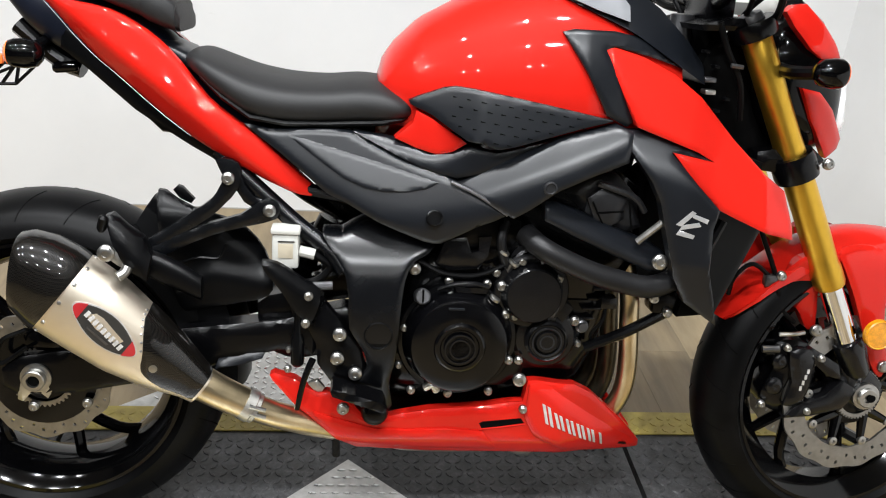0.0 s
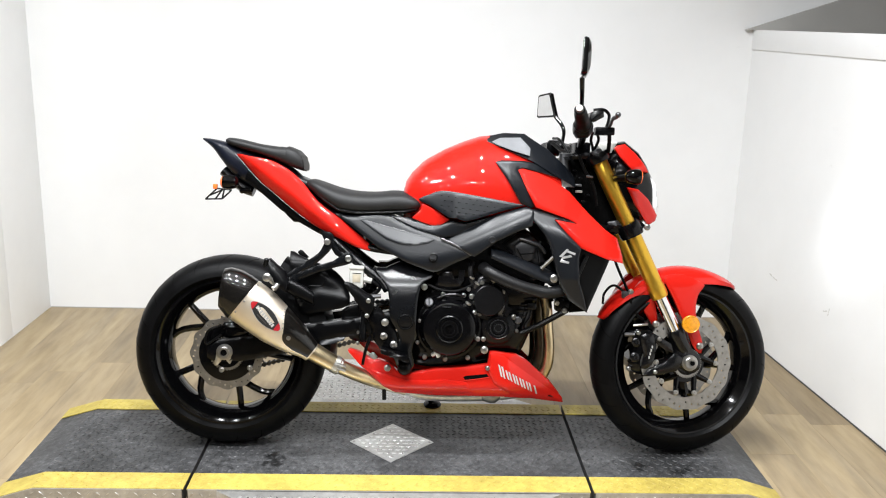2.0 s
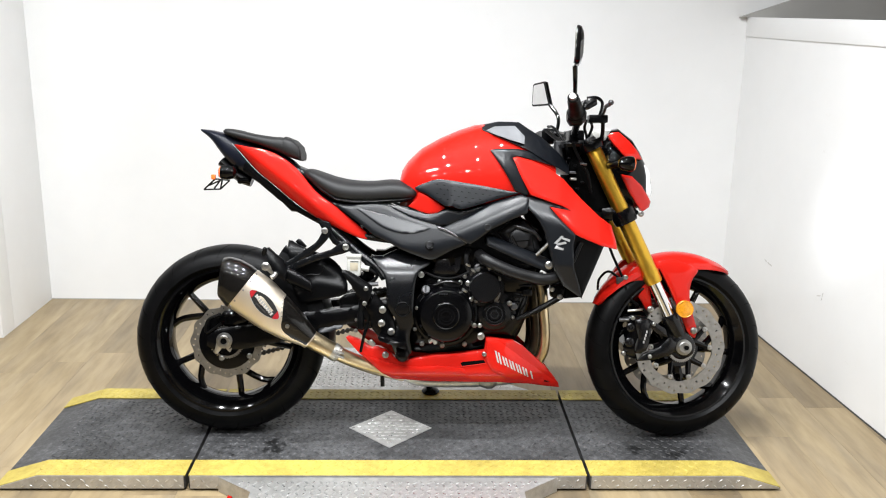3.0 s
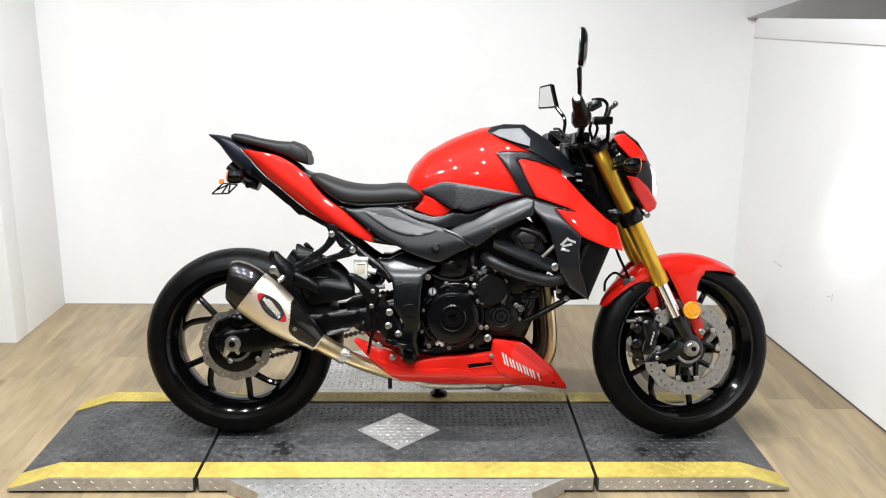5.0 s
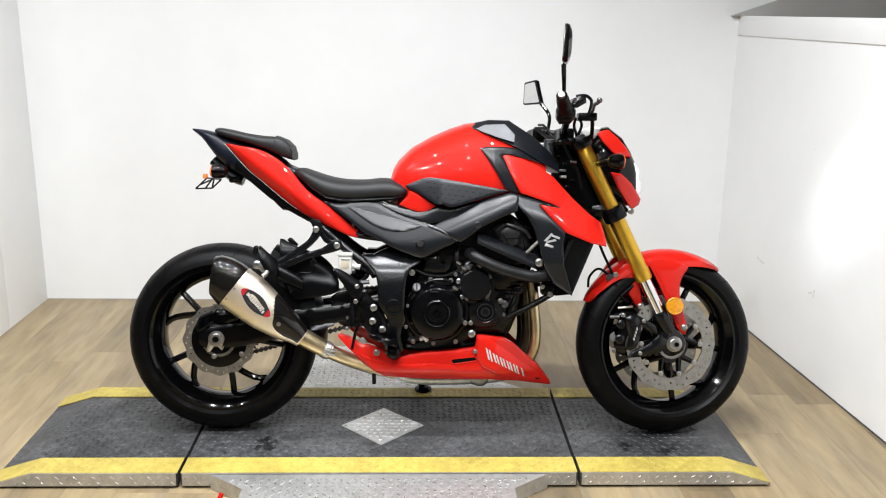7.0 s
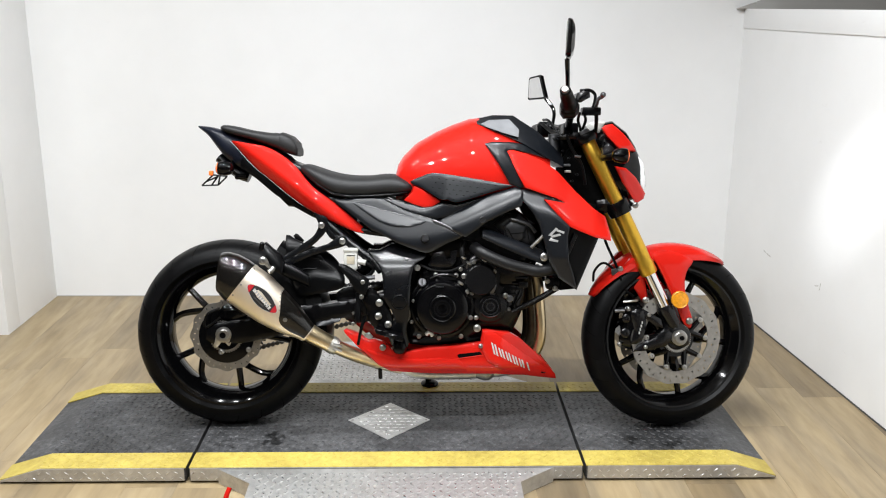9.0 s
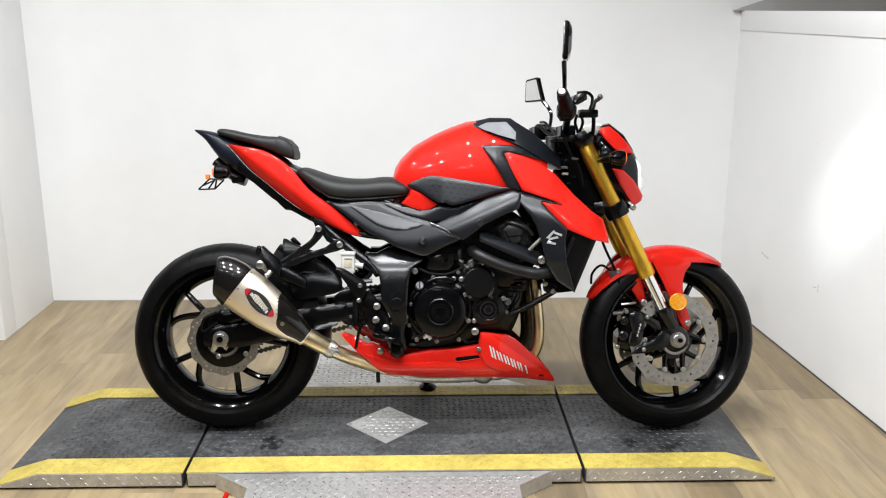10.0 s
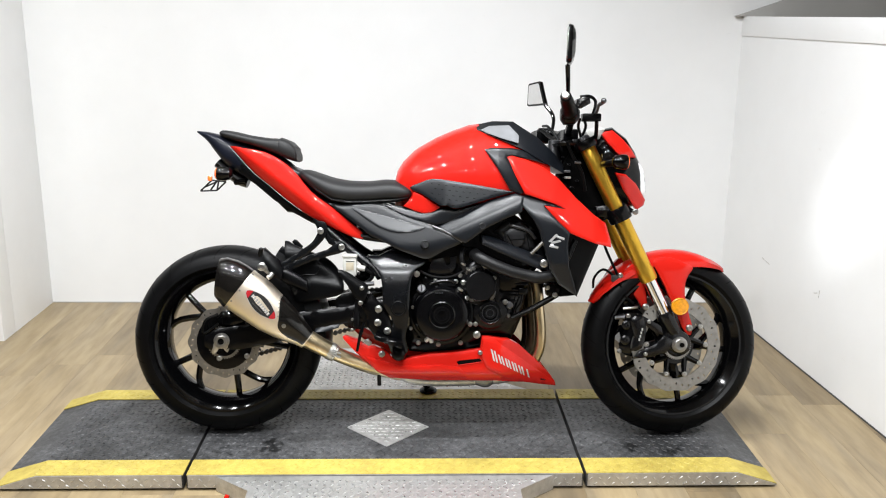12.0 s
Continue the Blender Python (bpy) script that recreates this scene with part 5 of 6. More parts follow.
part("swingarm_bridge", box(P3(0.36, 0.12, 0.36), P3(0.46, -0.12, 0.42), 0.015), FRAME, bike)
part("swingarm_brace", shell([(0.294, 0.345), (0.335, 0.356), (0.373, 0.361), (0.366, 0.347), (0.335, 0.338), (0.289, 0.330)], lambda x, h: 0.134 - 0.5 * (h - 0.345), 0.012, 0.003, 0.01, 1), COVER, bike, "bare grey casting under the swingarm")


def hugger():
    """Rear mudguard close over the tyre, an arched strip with side skirts."""
    loops = []
    n = 16
    for k in range(n + 1):
        a = radians(60 - 64 * k / n)
        r = 0.318 + 0.012 * (1 - k / n)
        w = 0.095 - 0.05 * (1 - k / n)
        drop = 0.03 + 0.05 * math.sin(math.pi * k / n)
        prof = [(-w - 0.004, -drop), (-w * 0.92, 0.0), (-w * 0.5, 0.012), (0, 0.016), (w * 0.5, 0.012), (w * 0.92, 0.0), (w + 0.004, -drop), (w, -drop), (w * 0.88, -0.004), (0, 0.012), (-w * 0.88, -0.004), (-w, -drop)]
        loops.append([RA + Vector(((r + d) * math.cos(a), y, (r + d) * math.sin(a))) for y, d in prof])
    return part("rear_mudguard", rings(bmesh.new(), loops), PLASTIC, bike, "matte black rear mudguard", 40)


def guard_s(x, h):
    """Flat above, stepped out along a crease that runs up to the front, and rolled in at the upper edge."""
    crease = 0.46 + 0.62 * min(x - 0.237, 0.046) - 0.17 * max(0, x - 0.283)
    top = 0.585 - 0.75 * max(0, x - 0.25)
    return 0.112 - 0.9 * bend(h - top, 0.006) - 0.5 * (bend(h - crease, 0.002) - bend(h - crease - 0.022, 0.002))


hugger()
part("mudguard_side", shell([(0.192, 0.617), (0.221, 0.605), (0.271, 0.584), (0.317, 0.566), (0.353, 0.536), (0.375, 0.500), (0.381, 0.462), (0.356, 0.444), (0.274, 0.429), (0.238, 0.421), (0.222, 0.448), (0.201, 0.501), (0.196, 0.564)], guard_s, 0.012, 0.002, 0.008, 2), PLASTIC, bike, "matte black mudguard side piece")
part("mudguard_rib", tube([P3(x, guard_s(x, h) + 0.001, h) for x, h in ((0.228, 0.502), (0.26, 0.512), (0.292, 0.513), (0.304, 0.537))], 0.0025, 6), PLASTIC, bike)
part("mudguard_fin", shell([(0.211, 0.612), (0.219, 0.620), (0.226, 0.618), (0.246, 0.597), (0.24, 0.59), (0.222, 0.598)], 0.05, 0.01, 0.002, 0.01, 1), PLASTIC, bike)


def petal_disc(c, axis_s, r_in, r_out, lobes, thick, wave, parent, holes=True):
    """A wavy brake disc with rows of drilled holes."""
    bm = bmesh.new()
    n, m = lobes * 12, 6
    grid = {}
    for i in range(n):
        a = 2 * math.pi * i / n
        ro = r_out + wave * math.cos(lobes * a)
        ri = r_in - wave * 0.4 * math.cos(lobes * a)
        for j in range(m + 1):
            r = ri + (ro - ri) * j / m
            for z in (0, 1):
                grid[i, j, z] = bm.verts.new(c + Vector((r * math.cos(a), -axis_s - thick * (z - 0.5), r * math.sin(a))))
    gone = set()
    for i in range(n):
        for j in range(m):
            if holes and ((i % 12 == 2 and j == 4) or (i % 12 == 6 and j == 2) or (i % 12 == 10 and j == 3)):
                gone.add((i, j))
    for i in range(n):
        k = (i + 1) % n
        for j in range(m):
            if (i, j) in gone:
                for p, q in (((i, j), (k, j)), ((k, j), (k, j + 1)), ((k, j + 1), (i, j + 1)), ((i, j + 1), (i, j))):
                    bm.faces.new((grid[(*p, 0)], grid[(*q, 0)], grid[(*q, 1)], grid[(*p, 1)]))
                continue
            for z in (0, 1):
                bm.faces.new((grid[i, j, z], grid[k, j, z], grid[k, j + 1, z], grid[i, j + 1, z]))
        for j in (0, m):
            bm.faces.new((grid[i, j, 0], grid[k, j, 0], grid[k, j, 1], grid[i, j, 1]))
    return part("brake_disc", bm, DISC, parent, "drilled wavy steel brake disc", 30)


petal_disc(RA, 0.085, 0.082, 0.113, 12, 0.005, 0.003, rear_wheel)
part("disc_carrier", lathe(RA + Vector((0, -0.085, 0)), (0, 1, 0), [(0.045, -0.005), (0.088, -0.003), (0.088, 0.003), (0.045, 0.005)], 36), GLOSSBLACK, rear_wheel)


def toothed(c, s, r, teeth, thick, mat, parent, name, depth=0.006, ring=0.014):
    bm = bmesh.new()
    n = teeth * 4
    loops = []
    for z in (0, 1):
        outer = [c + Vector(((r + depth * (0.5 if k % 4 in (0, 1) else -0.5)) * math.cos(2 * math.pi * k / n), -s - thick * (z - 0.5), (r + depth * (0.5 if k % 4 in (0, 1) else -0.5)) * math.sin(2 * math.pi * k / n))) for k in range(n)]
        inner = [c + Vector(((r - ring) * math.cos(2 * math.pi * k / n), -s - thick * (z - 0.5), (r - ring) * math.sin(2 * math.pi * k / n))) for k in range(n)]
        loops.append((outer, inner))
    return part(name, rings(bm, [loops[0][0], loops[1][0], loops[1][1], loops[0][1]], loop_back=True), mat, parent)


toothed(RA, 0.095, 0.052, 40, 0.003, DISC, rear_wheel, "sensor_ring", 0.004, 0.008)
toothed(RA, -0.12, 0.1, 43, 0.006, DARKALU, rear_wheel, "sprocket", 0.009, 0.02)
part("chain_adjuster", shell([(-0.024, 0.306), (-0.021, 0.324), (0.0, 0.334), (0.02, 0.325), (0.025, 0.306), (0.023, 0.281), (0.016, 0.268), (0.009, 0.274), (0.002, 0.281), (-0.012, 0.276), (-0.024, 0.262), (-0.032, 0.266), (-0.03, 0.285)], 0.132, 0.014, 0.003, 0.016, 1), ALU, bike, "cast metal axle block")
part("rear_axle_nut", lathe(P3(0, 0.13, 0.306), (0, -1, 0), [(0.025, 0), (0.025, 0.004), (0.018, 0.005), (0.018, 0.017), (0.0165, 0.0185), (0.0105, 0.0185), (0.01, 0.012), (0.001, 0.012)], 6 * 4), STEEL, bike)
part("axle_hole", lathe(P3(0, 0.14, 0.306), (0, -1, 0), [(0.0098, 0), (0.0098, 0.0035), (0.001, 0.0035)], 16), HOLE, bike)
bolt(-0.012, 0.118, 0.247, 0.007)
bolt(0.075, 0.118, 0.254, 0.007)
beam("rear_caliper", [(-0.03, 0.36), (-0.005, 0.395), (0.05, 0.40), (0.075, 0.37), (0.06, 0.345), (0.0, 0.345)], 0.12, 0.05, GLOSSBLACK, "black rear brake caliper")
part("rear_brake_hose", tube([P3(-0.01, 0.13, 0.39), P3(-0.05, 0.135, 0.37), P3(-0.055, 0.13, 0.33), P3(-0.01, 0.13, 0.36)], 0.004, 8), RUBBER, bike)


def chain_run(name, a, b, s):
    """Links of the drive chain, laid end to end."""
    run = part(name, tube([P3(a[0], s, a[1]), P3(b[0], s, b[1])], 0.0045, 8), DARKALU, bike, "dull metal drive chain")
    d = Vector((b[0] - a[0], b[1] - a[1]))
    count = int(d.length / 0.0159)
    bm = bmesh.new()
    for k in range(count):
        c = Vector(a) + d * (k + 0.5) / count
        for off in (-0.008, 0.008):
            add_lathe(bm, P3(c.x, s + off + (0.001 if k % 2 else -0.001), c.y), (0, 1, 0), [(0.0078, -0.001), (0.0078, 0.001)], 8)
    tagged(part("drive_chain", bm, DARKALU, run), kind="stuff")


chain_run("chain", (0.03, 0.205), (0.5, 0.335), -0.105)
chain_run("chain", (0.0, 0.405), (0.5, 0.44), -0.105)

# ---- passenger peg hanger, rider controls ----
hanger = part("peg_hanger", shell([(0.292, 0.680), (0.318, 0.682), (0.331, 0.668), (0.326, 0.635), (0.305, 0.609), (0.282, 0.588), (0.235, 0.557), (0.194, 0.530), (0.176, 0.524), (0.169, 0.538), (0.215, 0.569), (0.259, 0.598), (0.284, 0.617), (0.295, 0.633), (0.303, 0.655)], lambda x, h: 0.126 + 0.2 * max(0, 0.30 - x), 0.014, 0.002, 0.012, 2), FRAMESATIN, bike, "black cast passenger peg hanger")
part("hanger_arm", shell([(0.360, 0.616), (0.378, 0.620), (0.391, 0.610), (0.387, 0.588), (0.34, 0.574), (0.281, 0.557), (0.23, 0.535), (0.184, 0.512), (0.166, 0.522), (0.189, 0.540), (0.235, 0.560), (0.281, 0.578), (0.33, 0.593)], lambda x, h: 0.127 + 0.2 * max(0, 0.30 - x), 0.014, 0.002, 0.012, 2), FRAMESATIN, hanger)
part("hanger_web", shell([(0.327, 0.664), (0.336, 0.640), (0.350, 0.622), (0.366, 0.616), (0.358, 0.598), (0.335, 0.612), (0.322, 0.632)], 0.118, 0.012, 0.002, 0.012, 1), FRAMESATIN, hanger)
bolt(0.311, 0.129, 0.652, 0.0085)
bolt(0.376, 0.130, 0.602, 0.0085)
passenger = part("passenger_peg", loft([(0.165, 0.53, 0.55, 0.006, 2.4), (0.185, 0.505, 0.545, 0.014, 2.6), (0.215, 0.488, 0.535, 0.016, 2.8), (0.245, 0.475, 0.52, 0.016, 2.8), (0.275, 0.462, 0.50, 0.014, 2.6)]), PLASTIC, hanger)
for v in passenger.data.vertices:
    v.co.y -= 0.165
part("peg_guard", shell([(0.137, 0.601), (0.146, 0.603), (0.167, 0.583), (0.190, 0.566), (0.203, 0.540), (0.197, 0.503), (0.168, 0.520), (0.150, 0.556)], lambda x, h: 0.205 - 0.6 * bend(h - 0.555 + 0.9 * (x - 0.17), 0.006), 0.02, 0.004, 0.012, 1), PLASTIC, hanger)
part("peg_tip", lathe(P3(0.138, 0.203, 0.598), (0.3, -0.2, 1), [(0.004, -0.02), (0.0075, -0.014), (0.0075, 0.004), (0.003, 0.008)], 12), PLASTIC, hanger)
part("exhaust_mount", tube([P3(0.145, 0.2, 0.548), P3(0.16, 0.19, 0.53), P3(0.185, 0.17, 0.518)], 0.009, 10), DULLALU, can)
bolt(0.141, 0.212, 0.548, 0.0105, can)
part("exhaust_strap", tube([P3(0.172, 0.21, 0.528), P3(0.168, 0.215, 0.520), P3(0.160, 0.22, 0.515)], 0.008, 10), DULLALU, can)
beam("rearset_plate", [(0.469, 0.464), (0.491, 0.437), (0.529, 0.384), (0.542, 0.340), (0.529, 0.313), (0.485, 0.322), (0.459, 0.358), (0.456, 0.393), (0.442, 0.42)], 0.178, 0.02, FRAME, "black rider footrest plate", 0.006)
part("heel_guard", shell([(0.370, 0.536), (0.392, 0.531), (0.415, 0.517), (0.437, 0.502), (0.462, 0.486), (0.455, 0.45), (0.445, 0.437), (0.424, 0.450), (0.405, 0.48), (0.388, 0.502), (0.374, 0.52)], lambda x, h: 0.19 - 0.8 * bend(h - 0.508 + 0.7 * (x - 0.41), 0.003), 0.012, 0.002, 0.008, 2), PLASTIC, bike, "matte black heel guard")
beam("brake_link", [(0.40, 0.497), (0.413, 0.49), (0.44, 0.42), (0.46, 0.39), (0.45, 0.37), (0.43, 0.40)], 0.17, 0.012, PLASTIC, "", 0.004)
for x, h, s, r in ((0.494, 0.414, 0.186, 0.0092), (0.491, 0.372, 0.186, 0.0092), (0.521, 0.346, 0.186, 0.0092), (0.443, 0.480, 0.19, 0.006), (0.439, 0.434, 0.19, 0.006), (0.411, 0.346, 0.17, 0.005), (0.412, 0.380, 0.17, 0.0038), (0.513, 0.31, 0.168, 0.005)):
    bolt(x, s, h, r)
part("brake_switch", lathe(P3(0.426, 0.165, 0.40), (0, 0, 1), [(0.006, -0.05), (0.011, -0.045), (0.011, 0.0), (0.007, 0.01), (0.006, 0.045)], 12), PLASTIC, bike)
peg = part("rider_footpeg", shell([(0.485, 0.341), (0.567, 0.316), (0.570, 0.308), (0.566, 0.300), (0.486, 0.327), (0.482, 0.335)], 0.235, 0.05, 0.003, 0.014, 1), FRAME, bike, "flat black rider footpeg")
part("peg_pivot", lathe(P3(0.556, 0.165, 0.272), (0, -1, 0.1), [(0.022, 0), (0.023, 0.012), (0.019, 0.02), (0.012, 0.024), (0.001, 0.024)], 18), FRAME, peg)
part("brake_pedal", tube([P3(0.452, 0.185, 0.372), P3(0.439, 0.19, 0.338), P3(0.428, 0.19, 0.284)], 0.0058, 10, r_end=0.0045), FRAME, bike)
part("pivot_cover", shell([(0.355, 0.435), (0.40, 0.455), (0.465, 0.45), (0.475, 0.36), (0.43, 0.337), (0.385, 0.347), (0.365, 0.38)], 0.105, 0.02, 0.004, 0.016, 2), FRAME, bike)
part("belly_bracket", shell([(0.443, 0.306), (0.459, 0.313), (0.471, 0.299), (0.462, 0.285)], 0.141, 0.01, 0.002, 0.01, 1), ALU, bike)
part("centre_tab", tube([P3(0.492, 0.12, 0.215), P3(0.494, 0.12, 0.16)], 0.0065, 8), FRAME, bike)
res = part("brake_reservoir", box(P3(0.382, 0.155, 0.514), P3(0.425, 0.12, 0.572), 0.006), WHITEPL, bike, "translucent white brake fluid reservoir")
part("cap", box(P3(0.38, 0.158, 0.571), P3(0.427, 0.117, 0.581), 0.004), WHITEPL, res)
part("outlet", tube([P3(0.425, 0.138, 0.54), P3(0.45, 0.14, 0.535)], 0.009, 10), WHITEPL, res)
part("fluid_window", box(P3(0.392, 0.1562, 0.532), P3(0.416, 0.1545, 0.556), 0.0006), FLUID, res, "pale yellow brake fluid seen in a window")
part("level_mark", box(P3(0.392, 0.1568, 0.559), P3(0.418, 0.1546, 0.5605)), HEADGREY, res)
bolt(0.404, 0.15, 0.509, 0.009)
part("reservoir_hose", tube([P3(0.45, 0.14, 0.535), P3(0.475, 0.14, 0.515), P3(0.45, 0.14, 0.49), P3(0.41, 0.15, 0.49)], 0.006, 10), RUBBER, bike)
part("brake_master", tube([P3(0.415, 0.165, 0.492), P3(0.45, 0.165, 0.49), P3(0.48, 0.165, 0.492)], 0.007, 10), DARKALU, bike)
shock = part("rear_shock", tube([P3(0.40, 0.0, 0.42), P3(0.47, 0.0, 0.56)], 0.02, 12), FRAME, bike, "black rear shock absorber")
pts = []
for k in range(49):
    t = k / 48
    a = 2 * math.pi * 6 * t
    pts.append(P3(0.405 + 0.06 * t + 0.028 * math.cos(a), 0.028 * math.sin(a), 0.43 + 0.12 * t))
part("spring", tube(pts, 0.0055, 8, 2), FRAME, shock)

# ---- side stand ----
stand_top, stand_foot = P3(0.52, -0.13, 0.19), P3(0.655, -0.262, 0.066)
prop = part("side_stand", tube([stand_top, (stand_top + stand_foot) / 2 + P3(0.0, -0.012, 0), stand_foot], 0.011, 10), FRAME, bike, "black side stand, lowered")
part("foot", lathe(P3(0.655, -0.262, 0.048), (0, -math.sin(radians(10)), math.cos(radians(10))), [(0.03, -0.001), (0.032, 0.004), (0.03, 0.008), (0.012, 0.018)], 16), FRAME, prop)

# ---- front fork ----
FT, FB = P3(1.138, 0, 0.937), P3(1.356, 0, 0.496)
fd = (FB - FT).normalized()
for side in (1, -1):
    o = Vector((0, -0.105 * side, 0))
    tubeo = part("fork_tube", lathe(FT + o, fd, [(0.022, 0.0), (0.025, 0.004), (0.025, 0.10), (0.0245, 0.20), (0.0262, 0.26), (0.0262, 0.40), (0.0255, 0.448), (0.028, 0.456), (0.028, 0.486), (0.026, 0.492), (0.021, 0.493)], 28), GOLD, bike, "gold anodised fork tube", 50)
    part("stanchion", lathe(FT + o, fd, [(0.0205, 0.48), (0.0205, 0.625)], 24), CHROME, bike, "chromed fork stanchion")
    part("fork_cap", lathe(FT + o - fd * 0.012, fd, [(0.01, -0.004), (0.019, -0.003), (0.022, 0.004), (0.022, 0.014)], 20), DARKALU, bike)
    lug = shell([(1.376, 0.418), (1.412, 0.436), (1.447, 0.380), (1.462, 0.335), (1.490, 0.31), (1.488, 0.268), (1.455, 0.252), (1.425, 0.268), (1.37, 0.262), (1.33, 0.256), (1.34, 0.278), (1.39, 0.30), (1.405, 0.33)], 0.122, 0.036, 0.012, 0.016, 2, side)
    part("fork_bottom", lug, COVERGREY, bike, "black cast fork bottom")
    part("fork_socket", lathe(FT + o, fd, [(0.021, 0.606), (0.0265, 0.607), (0.0285, 0.613), (0.0285, 0.632), (0.0265, 0.64), (0.026, 0.672), (0.016, 0.69)], 24), COVERGREY, bike)
    for x0, z0, up in ((1.268, 0.715, 0.022), (1.151, 0.932, 0.014)):
        q = FT + o + fd * ((P3(x0, 0, z0) - FT).dot(fd))
        part("fork_clamp", lathe(q, fd, [(0.026, -up), (0.036, -up), (0.038, -up * 0.6), (0.038, up * 0.6), (0.036, up), (0.026, up)], 24), FRAME, bike)
    bolt(1.302, 0.125 * side, 0.716, 0.008)
part("upper_yoke", shell([(1.050, 0.930), (1.10, 0.943), (1.16, 0.944), (1.165, 0.928), (1.12, 0.924), (1.055, 0.921)], 0.125, 0.25, 0.006, 0.02, 1), FRAME, bike, "black upper fork yoke")
part("lower_yoke", shell([(1.18, 0.70), (1.18, 0.73), (1.27, 0.745), (1.30, 0.72), (1.27, 0.69)], 0.12, 0.24, 0.008, 0.02, 1), FRAME, bike)
part("steering_head", lathe(P3(1.09, 0, 0.93), fd, [(0.026, 0.0), (0.03, 0.02), (0.03, 0.2), (0.026, 0.22)], 20), FRAME, bike)
part("front_axle", lathe(P3(1.452, 0.129, 0.292), (0, -1, 0), [(0.025, -0.02), (0.025, 0.001), (0.0185, 0.002), (0.0185, 0.007), (0.0165, 0.009), (0.0085, 0.009), (0.008, 0.004), (0.001, 0.004)], 28), STEEL, bike)
part("axle_core", lathe(P3(1.458, 0.134, 0.292), (0, -1, 0), [(0.0075, 0), (0.0075, 0.0045), (0.001, 0.0045)], 12), HOLE, bike)

# front brakes
for side in (1, -1):
    petal_disc(FA, 0.06 * side, 0.109, 0.150, 14, 0.005, 0.0022, front_wheel)
    part("disc_carrier", lathe(FA + Vector((0, -0.054 * side, 0)), (0, 1, 0), [(0.03, -0.006), (0.062, -0.004), (0.064, 0.0), (0.062, 0.004), (0.03, 0.006)], 36), GLOSSBLACK, front_wheel)
    for k in range(5):
        a = radians(20 + 72 * k)
        arm = part("disc_arm", tube([FA + Vector((0.045 * math.cos(a), -0.053 * side, 0.045 * math.sin(a))), FA + Vector((0.099 * math.cos(a + 0.25), -0.059 * side, 0.099 * math.sin(a + 0.25)))], 0.011, 8, r_end=0.007), GLOSSBLACK, front_wheel)
        part("disc_arm", tube([FA + Vector((0.05 * math.cos(a), -0.053 * side, 0.05 * math.sin(a))), FA + Vector((0.099 * math.cos(a - 0.37), -0.059 * side, 0.099 * math.sin(a - 0.37)))], 0.011, 8, r_end=0.007), GLOSSBLACK, front_wheel)
        for da in (0.25, -0.37):
            q = FA + Vector((0.100 * math.cos(a + da), -0.063 * side, 0.100 * math.sin(a + da)))
            part("disc_button", lathe(q, (0, -side, 0), [(0.0085, -0.002), (0.0085, 0.003), (0.0065, 0.004), (0.003, 0.004), (0.0028, 0.001), (0.0004, 0.001)], 14), STEEL, front_wheel)
toothed(FA, 0.07, 0.046, 44, 0.003, DISC, front_wheel, "sensor_ring", 0.004, 0.008)
cal = part("front_caliper", shell([(1.285, 0.392), (1.335, 0.385), (1.348, 0.36), (1.346, 0.322), (1.334, 0.27), (1.305, 0.25), (1.27, 0.262), (1.262, 0.29), (1.278, 0.335), (1.272, 0.372)], 0.118, 0.075, 0.012, 0.014, 2), ENGINE, bike, "black radial front brake caliper")
part("caliper_cover", shell([(1.292, 0.376), (1.332, 0.380), (1.344, 0.345), (1.342, 0.318), (1.330, 0.280), (1.297, 0.272), (1.306, 0.318)], 0.134, 0.02, 0.006, 0.008, 2), COVERGREY, cal, "dark grey caliper half")
for x0, h0, x1, h1, r in ((1.268, 0.352, 1.298, 0.355, 0.011), (1.262, 0.302, 1.298, 0.308, 0.012)):
    part("piston_boss", lathe(P3((x0 + x1) / 2, 0.112, (h0 + h1) / 2), (0, -1, 0), [(r + 0.004, 0), (r + 0.004, 0.008), (r, 0.011), (r * 0.5, 0.012), (0.001, 0.011)], 16), COVERGREY, cal)
part("banjo_bolt", tube([P3(1.245, 0.116, 0.377), P3(1.275, 0.12, 0.379)], 0.0065, 10), DARKALU, cal)
part("caliper_stay", shell([(1.30, 0.372), (1.336, 0.383), (1.392, 0.351), (1.40, 0.322), (1.374, 0.330), (1.345, 0.352)], 0.128, 0.02, 0.004, 0.012, 1), COVERGREY, cal)
part("caliper_stay", shell([(1.303, 0.246), (1.35, 0.250), (1.411, 0.265), (1.437, 0.302), (1.402, 0.322), (1.374, 0.292), (1.32, 0.268)], 0.130, 0.022, 0.004, 0.012, 1), COVERGREY, cal)
for x, h in ((1.352, 0.366), (1.343, 0.262), (1.285, 0.385)):
    bolt(x, 0.131, h, 0.0055, cal)
part("bleed_pipe", tube([P3(1.27, 0.12, 0.407), P3(1.295, 0.125, 0.41), P3(1.315, 0.122, 0.412)], 0.004, 8), STEEL, cal)
for k in range(4):
    part("caliper_mark", box(P3(1.318 + 0.003 * k, 0.1352, 0.305 + 0.011 * k), P3(1.3225 + 0.003 * k, 0.1335, 0.3135 + 0.011 * k)), SILVERLOGO, cal)
for x, h, r in ((1.262, 0.268, 0.006), (1.341, 0.292, 0.005), (1.345, 0.352, 0.005), (1.285, 0.345, 0.006)):
    bolt(x, 0.115, h, r, cal)
part("caliper_pin", tube([P3(1.25, 0.09, 0.382), P3(1.30, 0.09, 0.385)], 0.0045, 8), FRAME, cal)
